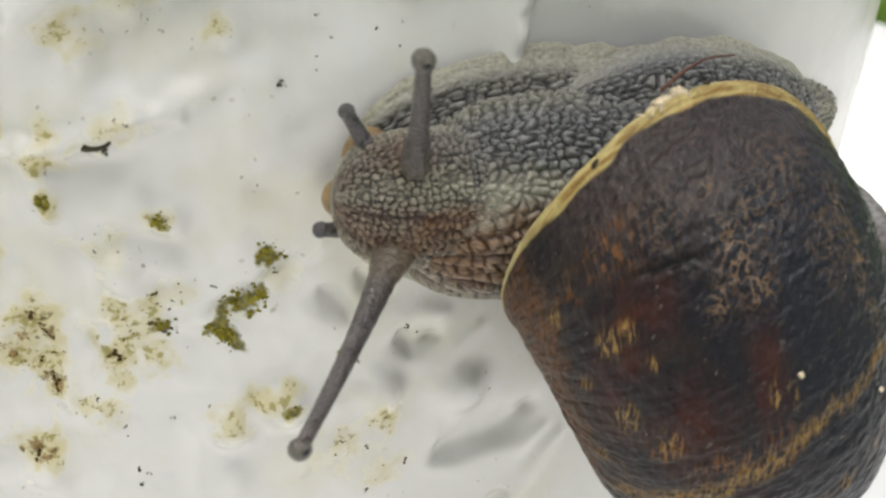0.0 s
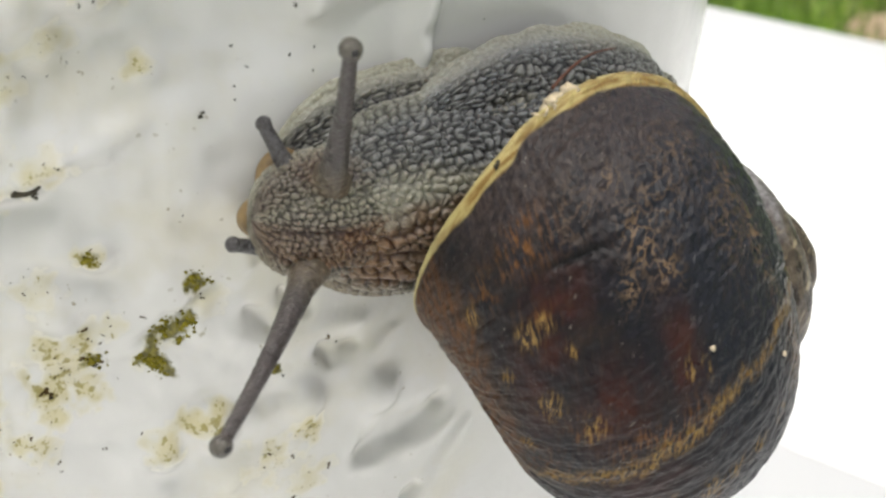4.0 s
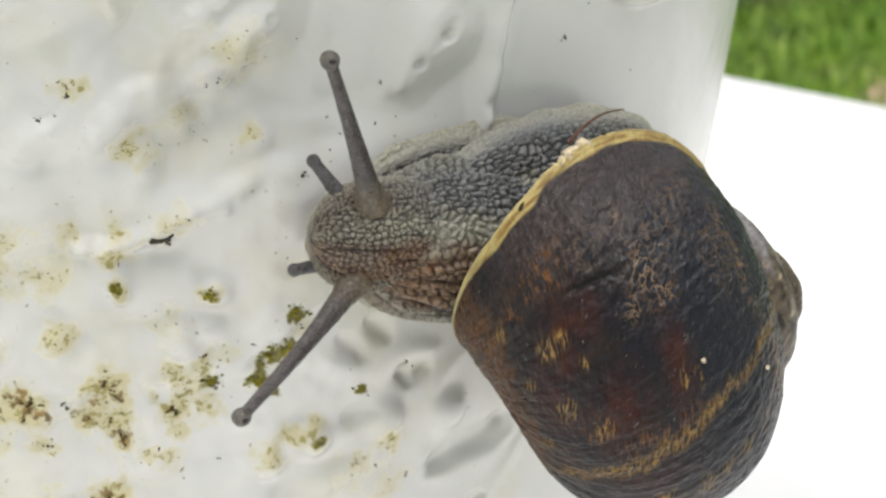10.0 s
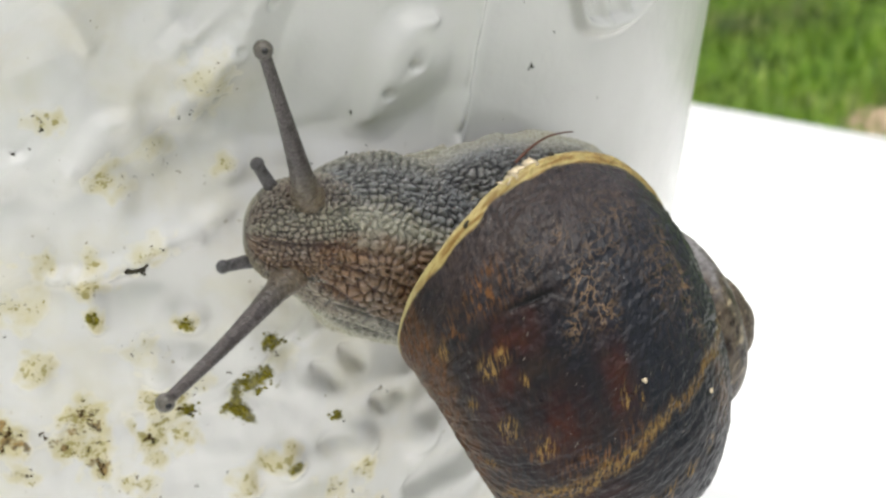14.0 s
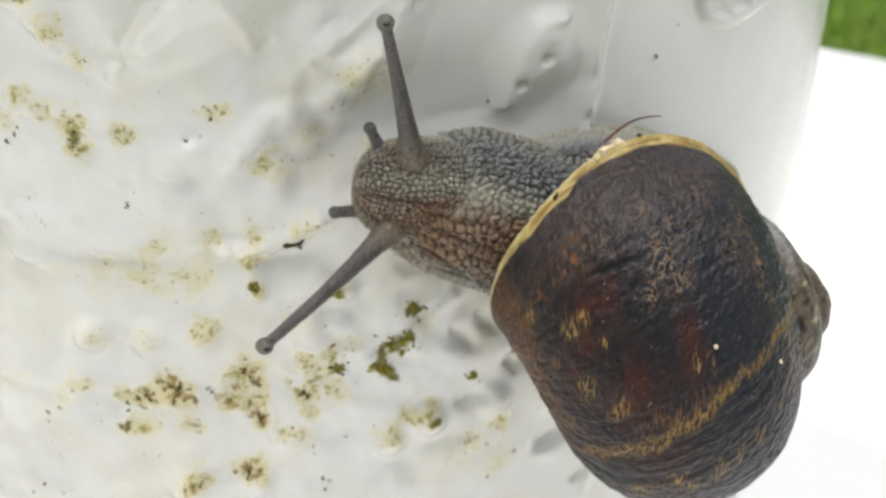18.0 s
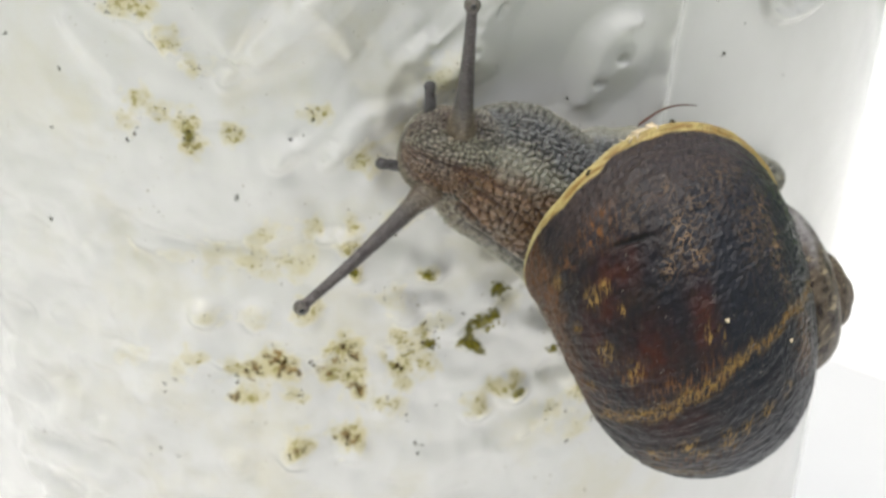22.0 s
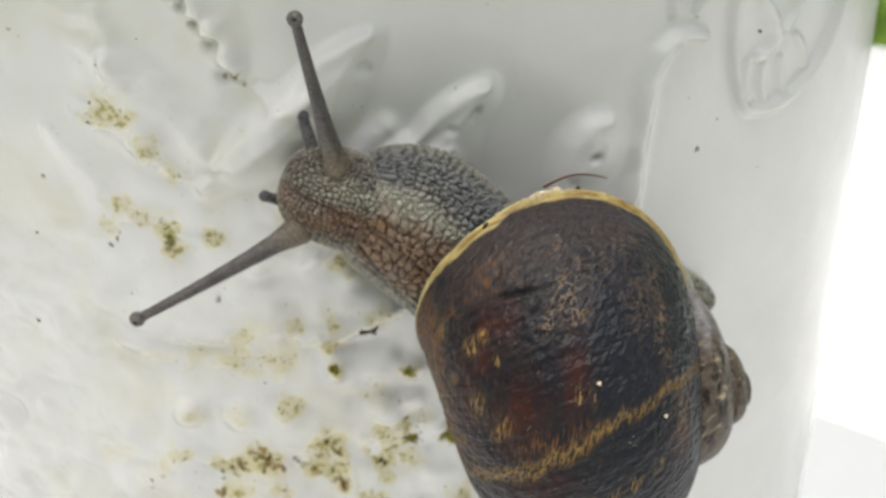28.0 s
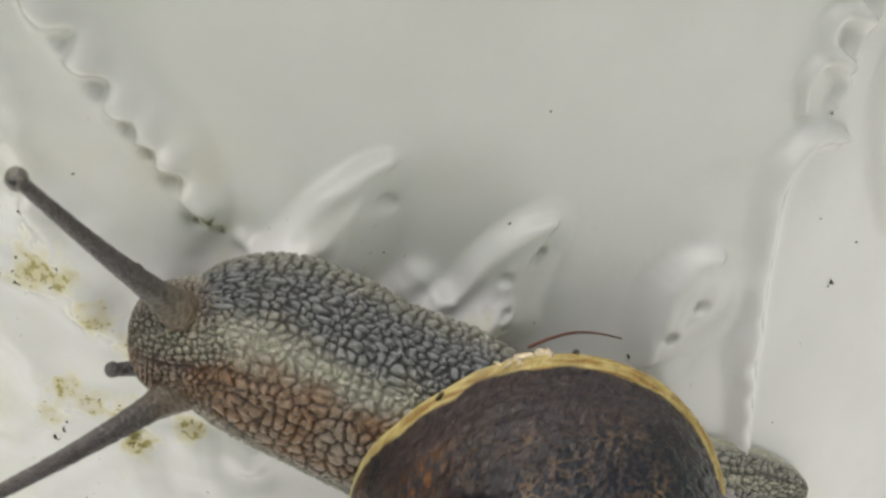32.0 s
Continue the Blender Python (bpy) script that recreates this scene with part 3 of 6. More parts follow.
SPECKS_LOW = [(-15.0, 93.7, 0.6), (11.6, 93.7, 0.8), (-12.1, 93.8, 0.6), (10.9, 98.7, 0.4), (26.2, 105.0, 0.6), (-11.5, 105.7, 0.7), (10.6, 106.1, 1.1), (-4.8, 106.5, 0.9), (30.2, 107.4, 0.6), (13.6, 108.8, 0.8), (0.5, 119.3, 0.4), (0.6, 119.4, 0.4), (19.4, 122.3, 0.45), (10.4, 126.1, 1.5), (12.2, 128.4, 0.6), (37.5, 128.5, 0.35), (20.7, 130.7, 1.0), (-2.5, 130.8, 0.6), (-2.3, 131.3, 0.6), (22.9, 131.7, 0.4), (23.0, 132.7, 0.45), (27.8, 133.6, 0.55), (23.9, 134.1, 0.4), (11.9, 134.6, 0.4), (26.5, 134.9, 0.6), (10.6, 135.0, 0.4)]
SPECKS_LEFT = [(-10.7, 153.7, 0.45), (-21.3, 150.0, 0.57), (-16.4, 146.3, 0.69), (-11.2, 138.0, 0.81), (-10.2, 139.5, 0.45), (-18.5, 138.7, 0.57), (-2.2, 131.0, 0.69), (-20.7, 126.5, 0.81), (-9.2, 129.2, 0.45), (-5.9, 140.3, 0.57), (-16.5, 164.1, 0.69), (-8.2, 160.9, 0.81), (-5.3, 163.3, 0.45), (-7.2, 155.5, 0.57), (-10.4, 155.8, 0.69), (-10.7, 153.6, 0.81), (-16.4, 146.2, 0.45), (-21.2, 150.0, 0.57), (4.9, 140.5, 0.69), (2.9, 138.4, 0.81), (-18.6, 138.7, 0.45)]
SPECKS_HIGH = [(28.0, 135.4, 0.4), (13.1, 135.5, 0.4), (50.8, 135.5, 0.35), (50.7, 135.6, 0.35), (23.0, 135.8, 0.5), (39.6, 136.0, 0.3), (-11.2, 138.1, 0.6), (-11.2, 138.2, 0.55), (3.0, 138.3, 0.35), (27.0, 138.8, 0.6), (27.0, 139.0, 0.5), (14.0, 140.3, 0.5), (4.8, 140.4, 0.5), (14.0, 140.6, 0.45), (4.9, 140.6, 0.5), (14.8, 140.6, 0.5), (14.9, 141.0, 0.5), (42.1, 141.2, 1.0), (20.7, 143.9, 0.45), (44.3, 144.3, 0.5), (40.7, 148.2, 0.35), (11.5, 153.3, 0.4), (48.8, 154.1, 1.0), (19.3, 154.3, 0.5), (40.9, 158.1, 0.6), (-8.2, 161.0, 0.45), (22.1, 163.7, 0.35)]

MM_PER_DEGREE = 1.335


def segment_distance(x, y, ax, ay, bx, by):
    dx, dy = bx - ax, by - ay
    t = np.clip(((x - ax) * dx + (y - ay) * dy) / (dx * dx + dy * dy + 1e-9), 0, 1)
    return np.hypot(x - ax - t * dx, y - ay - t * dy)


def smooth_line(points, steps=5):
    """A Catmull-Rom line through the points, in millimetres across and up."""
    p = np.array([(a * MM_PER_DEGREE, z) for a, z in points])
    p = np.concatenate([[2 * p[0] - p[1]], p, [2 * p[-1] - p[-2]]])
    t = np.linspace(0, 1, steps, endpoint=False)[:, None]
    out = [0.5 * (2 * b + (c - a) * t + (2 * a - 5 * b + 4 * c - d) * t ** 2 + (3 * b - a - 3 * c + d) * t ** 3) for a, b, c, d in zip(p, p[1:], p[2:], p[3:])]
    return np.concatenate(out + [p[-2:-1]])


def outline_depth(x, y, line):
    """How deep a place lies inside a closed outline, in millimetres; less than 0 outside."""
    d, odd = np.full_like(x, 1e9), np.zeros(x.shape, dtype=bool)
    for (ax, ay), (bx, by) in zip(line, line[1:]):
        d = np.minimum(d, segment_distance(x, y, ax, ay, bx, by))
        if ay != by:
            odd ^= ((ay > y) != (by > y)) & (x < (bx - ax) * (y - ay) / (by - ay) + ax)
    return np.where(odd, d, -d)


def relief(angle, z):
    """Rise of the moulding over the cone, in millimetres."""
    x, y = angle * MM_PER_DEGREE, z
    rise = np.zeros_like(x)
    for a, b, r, h in BEADS_LOW + BEADS_HIGH + BEADS_EDGE + PITS:
        d = np.hypot(x - a * MM_PER_DEGREE, y - b) / r
        rise += 1.45 * h * np.exp(-d ** 3)
    wob = value_noise(x / 1.6, y / 1.6, 3)
    for width, h, points in RIDGES.values():
        line = smooth_line(points)
        near = (x > line[:, 0].min() - 3 * width) & (x < line[:, 0].max() + 3 * width) & (y > line[:, 1].min() - 3 * width) & (y < line[:, 1].max() + 3 * width)
        if not near.any():
            continue
        d = np.full(near.sum(), 1e9)
        for k, (p, q) in enumerate(zip(line, line[1:])):
            far = 1 + 0.9 * max(0, 1 - 3 * min(k, len(line) - 2 - k) / len(line)) ** 2
            d = np.minimum(d, far * segment_distance(x[near], y[near], *p, *q))
        rise[near] += 1.25 * h * (1 + 0.2 * wob[near] * (width > 1)) * np.exp(-np.abs(d / width) ** (2 if width > 1 else 2.6))
    for h, outline in LOBES:
        inside = outline_depth(x, y, smooth_line(outline + outline[:1], 3))
        # steep rim, highest along it, sinking towards the middle of the leaf
        rise += h * np.clip((inside + 1.4) / 4.2, 0, 1) ** 1.3 * (1 + 0.12 * np.exp(-((inside - 1.4) / 1.2) ** 2) - 0.08 * np.clip(inside / 5, 0, 1))
    mould = np.clip((30 - angle) / 12, 0, 1) * np.clip((150 - z) / 16, 0, 1)
    rise += mould * (0.75 * value_noise(x / 6.0, y / 4.0, 1) + 0.42 * value_noise(x / 3.0, y / 2.4, 4) + 0.14 * value_noise(x / 1.6, y / 1.6, 2))
    for h, points in SHELVES:
        a, b = np.array(points).T
        below = np.interp(angle, a, b) + 0.35 * wob - z
        ends = np.clip((angle - a[0]) / 9, 0, 1) * np.clip((a[-1] - angle) / 2, 0, 1)
        step = np.clip(below / 1.5, 0, 1)
        rise -= h * ends * step * step * (3 - 2 * step) * np.exp(-np.clip(below - 1.5, 0, None) / 5)
    # smooth panel between the feathers and the stem, deepest at its foot
    side = np.interp(z, [135, 145, 150, 154, 156.5, 160, 170, 205], [34.6, 35.2, 35.8, 36.8, 38.4, 39.0, 42.0, 43.0])
    panel = np.clip((angle - np.interp(z, [140, 160, 178], [5, 4, -3])) / 8, 0, 1) * np.clip((side + 1.0 - angle) / 13, 0, 1) * np.clip((z - 128) / 10, 0, 1)
    rise -= panel * panel * (3 - 2 * panel) * (3.9 - 0.085 * np.clip(z - 140, 0, 40))
    bulge = np.clip((angle - 46) / 18, 0, 1)
    rise += 2.6 * np.clip((14 - angle) / 22, 0, 1) * np.clip((158 - z) / 50, 0, 1)
    return rise + 1.3 * bulge * bulge * (3 - 2 * bulge) + 0.05 * value_noise(x / 7, y / 7, 5)


def stain(angle, z, spots, seed, along=()):
    """How strongly a place is stained; the paint breaks the edges up."""
    x, y = angle * MM_PER_DEGREE, z
    out = np.zeros_like(x)
    edge = 0.50 * value_noise(x / 1.2, y / 1.2, seed) + 0.35 * value_noise(x / 0.55, y / 0.55, seed + 1)
    for a, b, r, s in spots:
        r = 1.25 * r
        near = (np.abs(x - a * MM_PER_DEGREE) < 2 * r) & (np.abs(y - b) < 2 * r)
        d = np.hypot(x[near] - a * MM_PER_DEGREE, (y[near] - b) * 1.1) / r
        out[near] = np.maximum(out[near], s ** 0.7 * np.clip(1.30 - d + edge[near], 0, 1))
    for name, wide, s in along:
        line = smooth_line(RIDGES[name][2], 3)
        d = np.full_like(x, 1e9)
        for p, q in zip(line, line[1:]):
            d = np.minimum(d, segment_distance(x, y, p[0], p[1] - 0.5, q[0], q[1] - 0.5))
        patch = 0.30 + 1.3 * value_noise(x / 2.2, y / 2.2, seed + 2)
        out = np.maximum(out, s * np.clip(patch, 0, 1) * np.clip(1.35 - d / wide + edge, 0, 1))
    return out


def flower_pot():
    fine_a, fine_z = np.arange(-34, 72.01, 0.21), np.arange(76, 180.01, 0.28)
    angles = np.concatenate([fine_a, np.arange(75, 325, 3.0)])
    zs = np.concatenate([np.arange(0, 76, 4.0), fine_z, np.arange(182, 205.1, 3.0)])
    ang, zz = np.meshgrid(angles, zs)
    rise = relief(ang, zz)
    inner = np.clip((ang - 90) / 20, 0, 1) * np.clip((310 - ang) / 20, 0, 1)
    rise = rise * (1 - inner) * np.clip(zz / 8, 0, 1)
    roll = np.clip((zz - 187) / 7, 0, 1)
    rise = rise + 9 * roll * roll * (3 - 2 * roll)
    r = POT_FOOT + POT_TAPER * zz / 1000 + rise / 1000
    rad_ang = np.radians(ang)
    verts = np.stack([r * np.sin(rad_ang), -r * np.cos(rad_ang), zz / 1000], -1).reshape(-1, 3)
    cols, rows = len(angles), len(zs)
    faces = grid_faces(rows, cols, wrap_cols=True)
    # rounded rim, inside wall, floor of the pot and underside
    extra, base = [], len(verts)
    rim = [(0.0085, 0.2075), (0.0065, 0.2085), (-0.004, 0.2085), (-0.0055, 0.2065), (-0.006, 0.15), (-0.006, 0.012)]
    for dr, z in rim:
        rr = POT_FOOT + POT_TAPER * z + dr
        extra += [(rr * math.sin(a), -rr * math.cos(a), z) for a in np.radians(angles)]
    all_verts = np.concatenate([verts, np.array(extra), [(0, 0, 0.012)], [(0, 0, 0.0)]])
    ring = [(rows - 1) * cols] + [base + k * cols for k in range(len(rim))]
    for s0, s1 in zip(ring, ring[1:]):
        for j in range(cols):
            j2 = (j + 1) % cols
            faces.append((s0 + j, s0 + j2, s1 + j2, s1 + j))
    top, low = len(all_verts) - 2, len(all_verts) - 1
    for j in range(cols):
        j2 = (j + 1) % cols
        faces.append((ring[-1] + j, ring[-1] + j2, top))
        faces.append((j2, j, low))
    ob = mesh_object("flower_pot", all_verts, faces, POT_PAINT)
    pad = np.zeros(len(all_verts) - len(verts))
    film = (("scallop_a", 1.6, 0.5), ("scallop_b", 1.4, 0.3), ("edge_d", 1.4, 0.45))
    for name, spots, seed, along in (("algae", ALGAE_LOW + ALGAE_MIDDLE + ALGAE_HIGH, 11, film), ("crust", BROWN_CRUST, 21, ()), ("moss", GREEN_MOSS, 31, ())):
        float_attribute(ob, name, np.concatenate([stain(ang, zz, spots, seed, along).ravel(), pad]))
    dirty = np.clip((ang + 34) / 20, 0, 1) * np.clip((np.interp(zz, [120, 145, 165], [48, 24, 8]) - ang) / 10, 0, 1) * np.clip((172 - zz) / 8, 0, 1)
    float_attribute(ob, "wash", np.concatenate([dirty.ravel(), pad]))
    soil = bmesh.new()
    bmesh.ops.create_circle(soil, cap_ends=True, segments=64, radius=pot_radius(0.185) - 0.0062, matrix=Matrix.Translation((0, 0, 0.185)))
    part("soil", soil, SOIL, ob, "dark potting soil")
    return tagged(ob, "white painted flower pot with moulded relief and algae stains", "flower pot")


# ---- garden table, lawn ----
EDGE_POINT, EDGE_WAY = Vector((0.1685, 0.4825, 0)), Vector((0.742, -0.670, 0)).normalized()
ACROSS = Vector((-EDGE_WAY.y, EDGE_WAY.x, 0))     # from the pot towards the far edge


def plank(name, near, far, parent):
    """A table board between two distances across, measured from the far edge."""
    bm = bmesh.new()
    bmesh.ops.create_cube(bm, size=1.0)
    for v in bm.verts:
        along, across, up = v.co.x * 1.5, (near if v.co.y < 0 else far), (-0.024 if v.co.z < 0 else -0.0003)
        v.co = EDGE_POINT + EDGE_WAY * along + ACROSS * across + Vector((0, 0, up))
    bmesh.ops.bevel(bm, geom=bm.edges[:], offset=0.0015, segments=2, affect="EDGES")
    return part(name, bm, TABLE_PAINT, parent)


def garden_table():
    top = new("garden_table")
    seam = (Vector((0.115, 0.119, 0)) - EDGE_POINT).dot(ACROSS)
    cuts = [0.0, seam, seam - 0.30, seam - 0.60]
    for far, near in zip(cuts, cuts[1:]):
        plank("board", near + 0.0009, far - 0.0009, top)
    for along in (-0.65, 0.65):
        for across in (-0.06, cuts[-1] + 0.06):
            bm = bmesh.new()
            bmesh.ops.create_cube(bm, size=1.0, matrix=Matrix.Translation(EDGE_POINT + EDGE_WAY * along + ACROSS * across + Vector((0, 0, -0.382))) @ Matrix.Diagonal((0.05, 0.05, 0.716, 1)))
            part("leg", bm, TABLE_PAINT, top)
    return tagged(top, "white painted garden table with a seam between its boards", "table")


GROUND, BARE = -0.74, (1.045, 3.19)      # height of the lawn, and a bare spot in it


def lawn_material():
    m, nt, b = material("lawn", 0.85, 0.2)
    v = coords(nt)
    f = noise_tex(nt, v, 5, 6, 0.6)
    col = ramp(nt, f, [(0.32, (0.042, 0.085, 0.008)), (0.5, (0.085, 0.155, 0.014)), (0.68, (0.15, 0.22, 0.03))])
    nt.links.new(mix(nt, ramp(nt, noise_tex(nt, v, 1.2, 3), [(0.55, grey(0)), (0.62, grey(0.5))]), col, (0.20, 0.15, 0.10)), b.inputs["Base Color"])
    bump(nt, b, noise_tex(nt, v, 60, 4), 0.6, 0.02)
    return m


def bare_spot():
    """A low patch of trodden soil where the blades are missing."""
    rng = random.Random(12)
    bm = bmesh.new()
    ring = [bm.verts.new((BARE[0] + (0.11 + rng.uniform(-0.025, 0.025)) * math.cos(k * 0.2618), BARE[1] + (0.15 + rng.uniform(-0.04, 0.04)) * math.sin(k * 0.2618), GROUND + 0.002)) for k in range(24)]
    top = bm.verts.new((BARE[0], BARE[1], GROUND + 0.018))
    for a, b in zip(ring, ring[1:] + ring[:1]):
        bm.faces.new((a, b, top))
    return tagged(part("bare_soil", bm, plain("trodden_soil", (0.38, 0.28, 0.19), 0.95, 40.0, 0.35, 0.2, 0.6), None), "bare patch of light brown soil in the lawn", "soil", kind="structure")


def ground():
    bm = bmesh.new()
    bmesh.ops.create_grid(bm, x_segments=2, y_segments=2, size=400, matrix=Matrix.Translation((0, 0, GROUND)))
    ob = part("ground", bm, lawn_material(), None)
    return tagged(ob, "green mown lawn with bare patches", "lawn", kind="structure")


ground()
bare_spot()
garden_table()
flower_pot()


# ---- the snail ----
SNAIL_AT = Vector((0.041929, -0.087254, 0.129993))
COIL_TILT, COIL_TURN, APEX = 0.256, 0.155, Vector((0.03606, 0.02331, -0.01345))
COIL_PHASE, COIL_RADIUS, TUBE_AXIAL, TUBE_RADIAL, GROWTH, SPIRE, LIP_SLANT, SPIRE_SHRINK = -0.267, 7.250, 15.594, 15.775, 0.508, 24.047, 0.296, 0.369


def worley(x, y, seed=0):
    """Distances to the nearest and the second nearest of jittered cell points."""
    xi, yi = np.floor(x).astype(int), np.floor(y).astype(int)
    f1, f2 = np.full(x.shape, 9.0), np.full(x.shape, 9.0)
    for a in (-1, 0, 1):
        for b in (-1, 0, 1):
            n = ((xi + a) * 73856093 ^ (yi + b) * 19349663 ^ seed * 83492791) & 0x7FFFFFFF
            n = ((n ^ (n >> 13)) * 1274126177) & 0x7FFFFFFF
            px, py = xi + a + 0.12 + 0.76 * (n & 1023) / 1023, yi + b + 0.12 + 0.76 * ((n >> 10) & 1023) / 1023
            d = np.hypot(x - px, y - py)
            f2 = np.minimum(f2, np.maximum(f1, d))
            f1 = np.minimum(f1, d)
    return f1, f2


def smoothstep(a, b, v):
    t = np.clip((v - a) / (b - a), 0, 1)
    return t * t * (3 - 2 * t)


def snail_shell(parent):
    a = Vector((math.cos(COIL_TURN) * math.cos(COIL_TILT), math.sin(COIL_TILT), math.sin(COIL_TURN) * math.cos(COIL_TILT)))
    e1 = a.cross(Vector((0, 1, 0))).normalized()
    e2 = a.cross(e1)
    a, e1, e2 = np.array(a), np.array(e1), np.array(e2)
    fi = 2 * np.pi * np.concatenate([np.linspace(-6.0, -3.2, 70, endpoint=False), np.linspace(-3.2, -1.4, 170, endpoint=False), np.linspace(-1.4, -0.42, 150, endpoint=False), np.linspace(-0.42, 0, 420)])[:, None]
    rows = len(fi)
    th = 2 * np.pi * np.concatenate([np.linspace(0.0, 0.05, 16, endpoint=False), np.linspace(0.05, 0.50, 330, endpoint=False), np.linspace(0.50, 1.0, 70, endpoint=False)])[None]
    cols = th.shape[1]
    f = fi + LIP_SLANT * np.cos(th)
    whole = np.exp(GROWTH * f / (2 * np.pi))
    u, v = fi / (2 * np.pi) + 0 * th, th / (2 * np.pi) + 0 * fi
    # the older whorls shrink faster towards the tip
    sc = whole * np.exp(-SPIRE_SHRINK * np.clip(-0.6 - u, 0, None))
    growth_lines = 0.08 * value_noise(u * 160, v * 3, 41) + 0.05 * value_noise(u * 420, v * 60, 42)
    dents = 0.08 * value_noise(u * 150, v * 110, 43) + 0.05 * value_noise(u * 260, v * 190, 44)
    way = np.clip(((u + 0.076) * -0.017 * 1.6 + (v - 0.343) * -0.071) / (0.017 ** 2 * 1.6 + 0.071 ** 2), 0, 1)
    crack = np.exp(-(np.hypot((u + 0.076 + 0.017 * way) * 125, (v - 0.343 + 0.071 * way) * 98) / 0.30) ** 2) * np.sin(np.pi * np.clip(way, 0.02, 0.98))
    edge = (0.064 + 0.016 * value_noise(u * 0 + 3, v * 40, 45) + 0.03 * smoothstep(0.30, 0.20, v)) * (1 - 0.75 * smoothstep(0.35, 0.48, v))
    lip = smoothstep(-edge - 0.010, -edge + 0.004, fi + 0 * th) * (1 - smoothstep(0.49, 0.53, v))
    rim = np.clip((fi + edge) / edge, 0, 1)
    thick = growth_lines - 0.35 * crack + dents * (1 - lip) + (0.45 * np.sin(np.pi * np.clip(rim * 0.9, 0, 1)) - 1.0 * rim ** 6) * (1 - smoothstep(0.40, 0.48, v))
    thick = thick - 0.2 * smoothstep(0.43, 0.53, v) * smoothstep(-0.24, -0.04, u)
    thick = thick - 1.6 * smoothstep(0.47, 0.58, v) * smoothstep(-0.12, 0.0, u)
    radial = (COIL_RADIUS + (TUBE_RADIAL + thick) * np.sin(th)) * sc
    radial = radial + 2.87 * whole * np.clip(1 - whole, 0, 1) ** 2 * smoothstep(-0.60, -0.95, u)
    height = (-SPIRE + (TUBE_AXIAL + thick) * np.cos(th)) * sc - (0.75 * np.clip(1 - whole, 0, 1) ** 2.7 + 0.7 * np.clip(1 - whole, 0, 1) ** 7) * smoothstep(-0.5, -1.0, u)
    d = np.cos(f + COIL_PHASE)[..., None] * e1 - np.sin(f + COIL_PHASE)[..., None] * e2
    verts = (np.array(APEX) + (radial[..., None] * d + height[..., None] * a) / 1000).reshape(-1, 3)
    ob = mesh_object("shell", verts, grid_faces(rows, cols, wrap_cols=True), SHELL, parent)
    uv = ob.data.uv_layers.new(name="spiral")
    loops = np.zeros(len(ob.data.loops), dtype=np.int32)
    ob.data.loops.foreach_get("vertex_index", loops)
    flat = np.stack([u.ravel()[loops], v.ravel()[loops]], -1)
    uv.data.foreach_set("uv", flat.astype(np.float32).ravel())
    float_attribute(ob, "lip", lip)
    float_attribute(ob, "crack", crack)
    wobble = 0.010 * value_noise(u * 45, v * 40, 46) + 0.005 * value_noise(u * 120, v * 100, 47)

    def patch(spots, power=2):
        out = np.zeros_like(u)
        for at, turn, wide, longer, share in spots:
            out = np.maximum(out, share * np.exp(-np.abs((v - at + 0.4 * wobble) / wide) ** power - np.abs((u - turn - 0.5 * wobble) / longer) ** power))
        return out * (1 - lip)

    seam = smoothstep(-0.66, -0.80, u + 1.2 * (v - 0.10))
    float_attribute(ob, "spire", seam)
    float_attribute(ob, "lilac", seam * smoothstep(-1.14, -1.06, u + 3 * wobble))
    float_attribute(ob, "young", smoothstep(-0.085, -0.03, u + 2 * wobble) * smoothstep(0.44, 0.36, v) * 0.62)
    float_attribute(ob, "rust", 0.85 * smoothstep(0.405, 0.445, v + wobble) * (1 - smoothstep(0.55, 0.62, v)) * smoothstep(-0.40, -0.30, u))
    # wine-red blotches: way round the tube, turns from the lip, width, length, strength
    float_attribute(ob, "maroon", patch([(0.320, -0.180, 0.030, 0.030, 1.0), (0.252, -0.172, 0.016, 0.030, 0.9), (0.335, -0.095, 0.030, 0.018, 0.9), (0.390, -0.150, 0.020, 0.045, 0.7),
                                         (0.300, -0.250, 0.040, 0.018, 0.6), (0.360, -0.125, 0.020, 0.015, 0.8)]))
    float_attribute(ob, "squiggle", patch([(0.255, -0.100, 0.016, 0.016, 1.0), (0.244, -0.122, 0.014, 0.012, 1.0), (0.276, -0.119, 0.010, 0.010, 0.8), (0.146, -0.105, 0.012, 0.025, 0.9), (0.141, -0.140, 0.011, 0.020, 1.0),
                                           (0.134, -0.172, 0.010, 0.020, 1.0), (0.112, -0.240, 0.016, 0.030, 0.9), (0.225, -0.085, 0.030, 0.020, 0.45), (0.190, -0.070, 0.040, 0.020, 0.45), (0.300, -0.060, 0.030, 0.016, 0.35), (0.172, -0.120, 0.018, 0.030, 0.55), (0.262, -0.068, 0.012, 0.014, 0.6)]))
    # one old growth edge in ochre, and groups of ochre dashes along the spiral
    ragged = 0.0045 * value_noise(v * 40, u * 8, 47) + 0.0035 * value_noise(v * 95, u * 15, 48)
    course = np.interp(v, [0.05, 0.083, 0.119, 0.161, 0.194, 0.212, 0.235, 0.261, 0.292, 0.322, 0.353, 0.389, 0.43], [-0.186, -0.192, -0.202, -0.208, -0.214, -0.214, -0.220, -0.219, -0.222, -0.230, -0.234, -0.240, -0.268])
    off = u - course + ragged
    wide = 0.0058 + 0.003 * smoothstep(0.215, 0.25, v) + 0.002 * smoothstep(0.16, 0.10, v)
    band = np.exp(-np.abs(off / wide) ** 3) * smoothstep(0.455, 0.40, v)
    float_attribute(ob, "band", np.clip(band, 0, 1) * smoothstep(-0.5, -0.45, u))
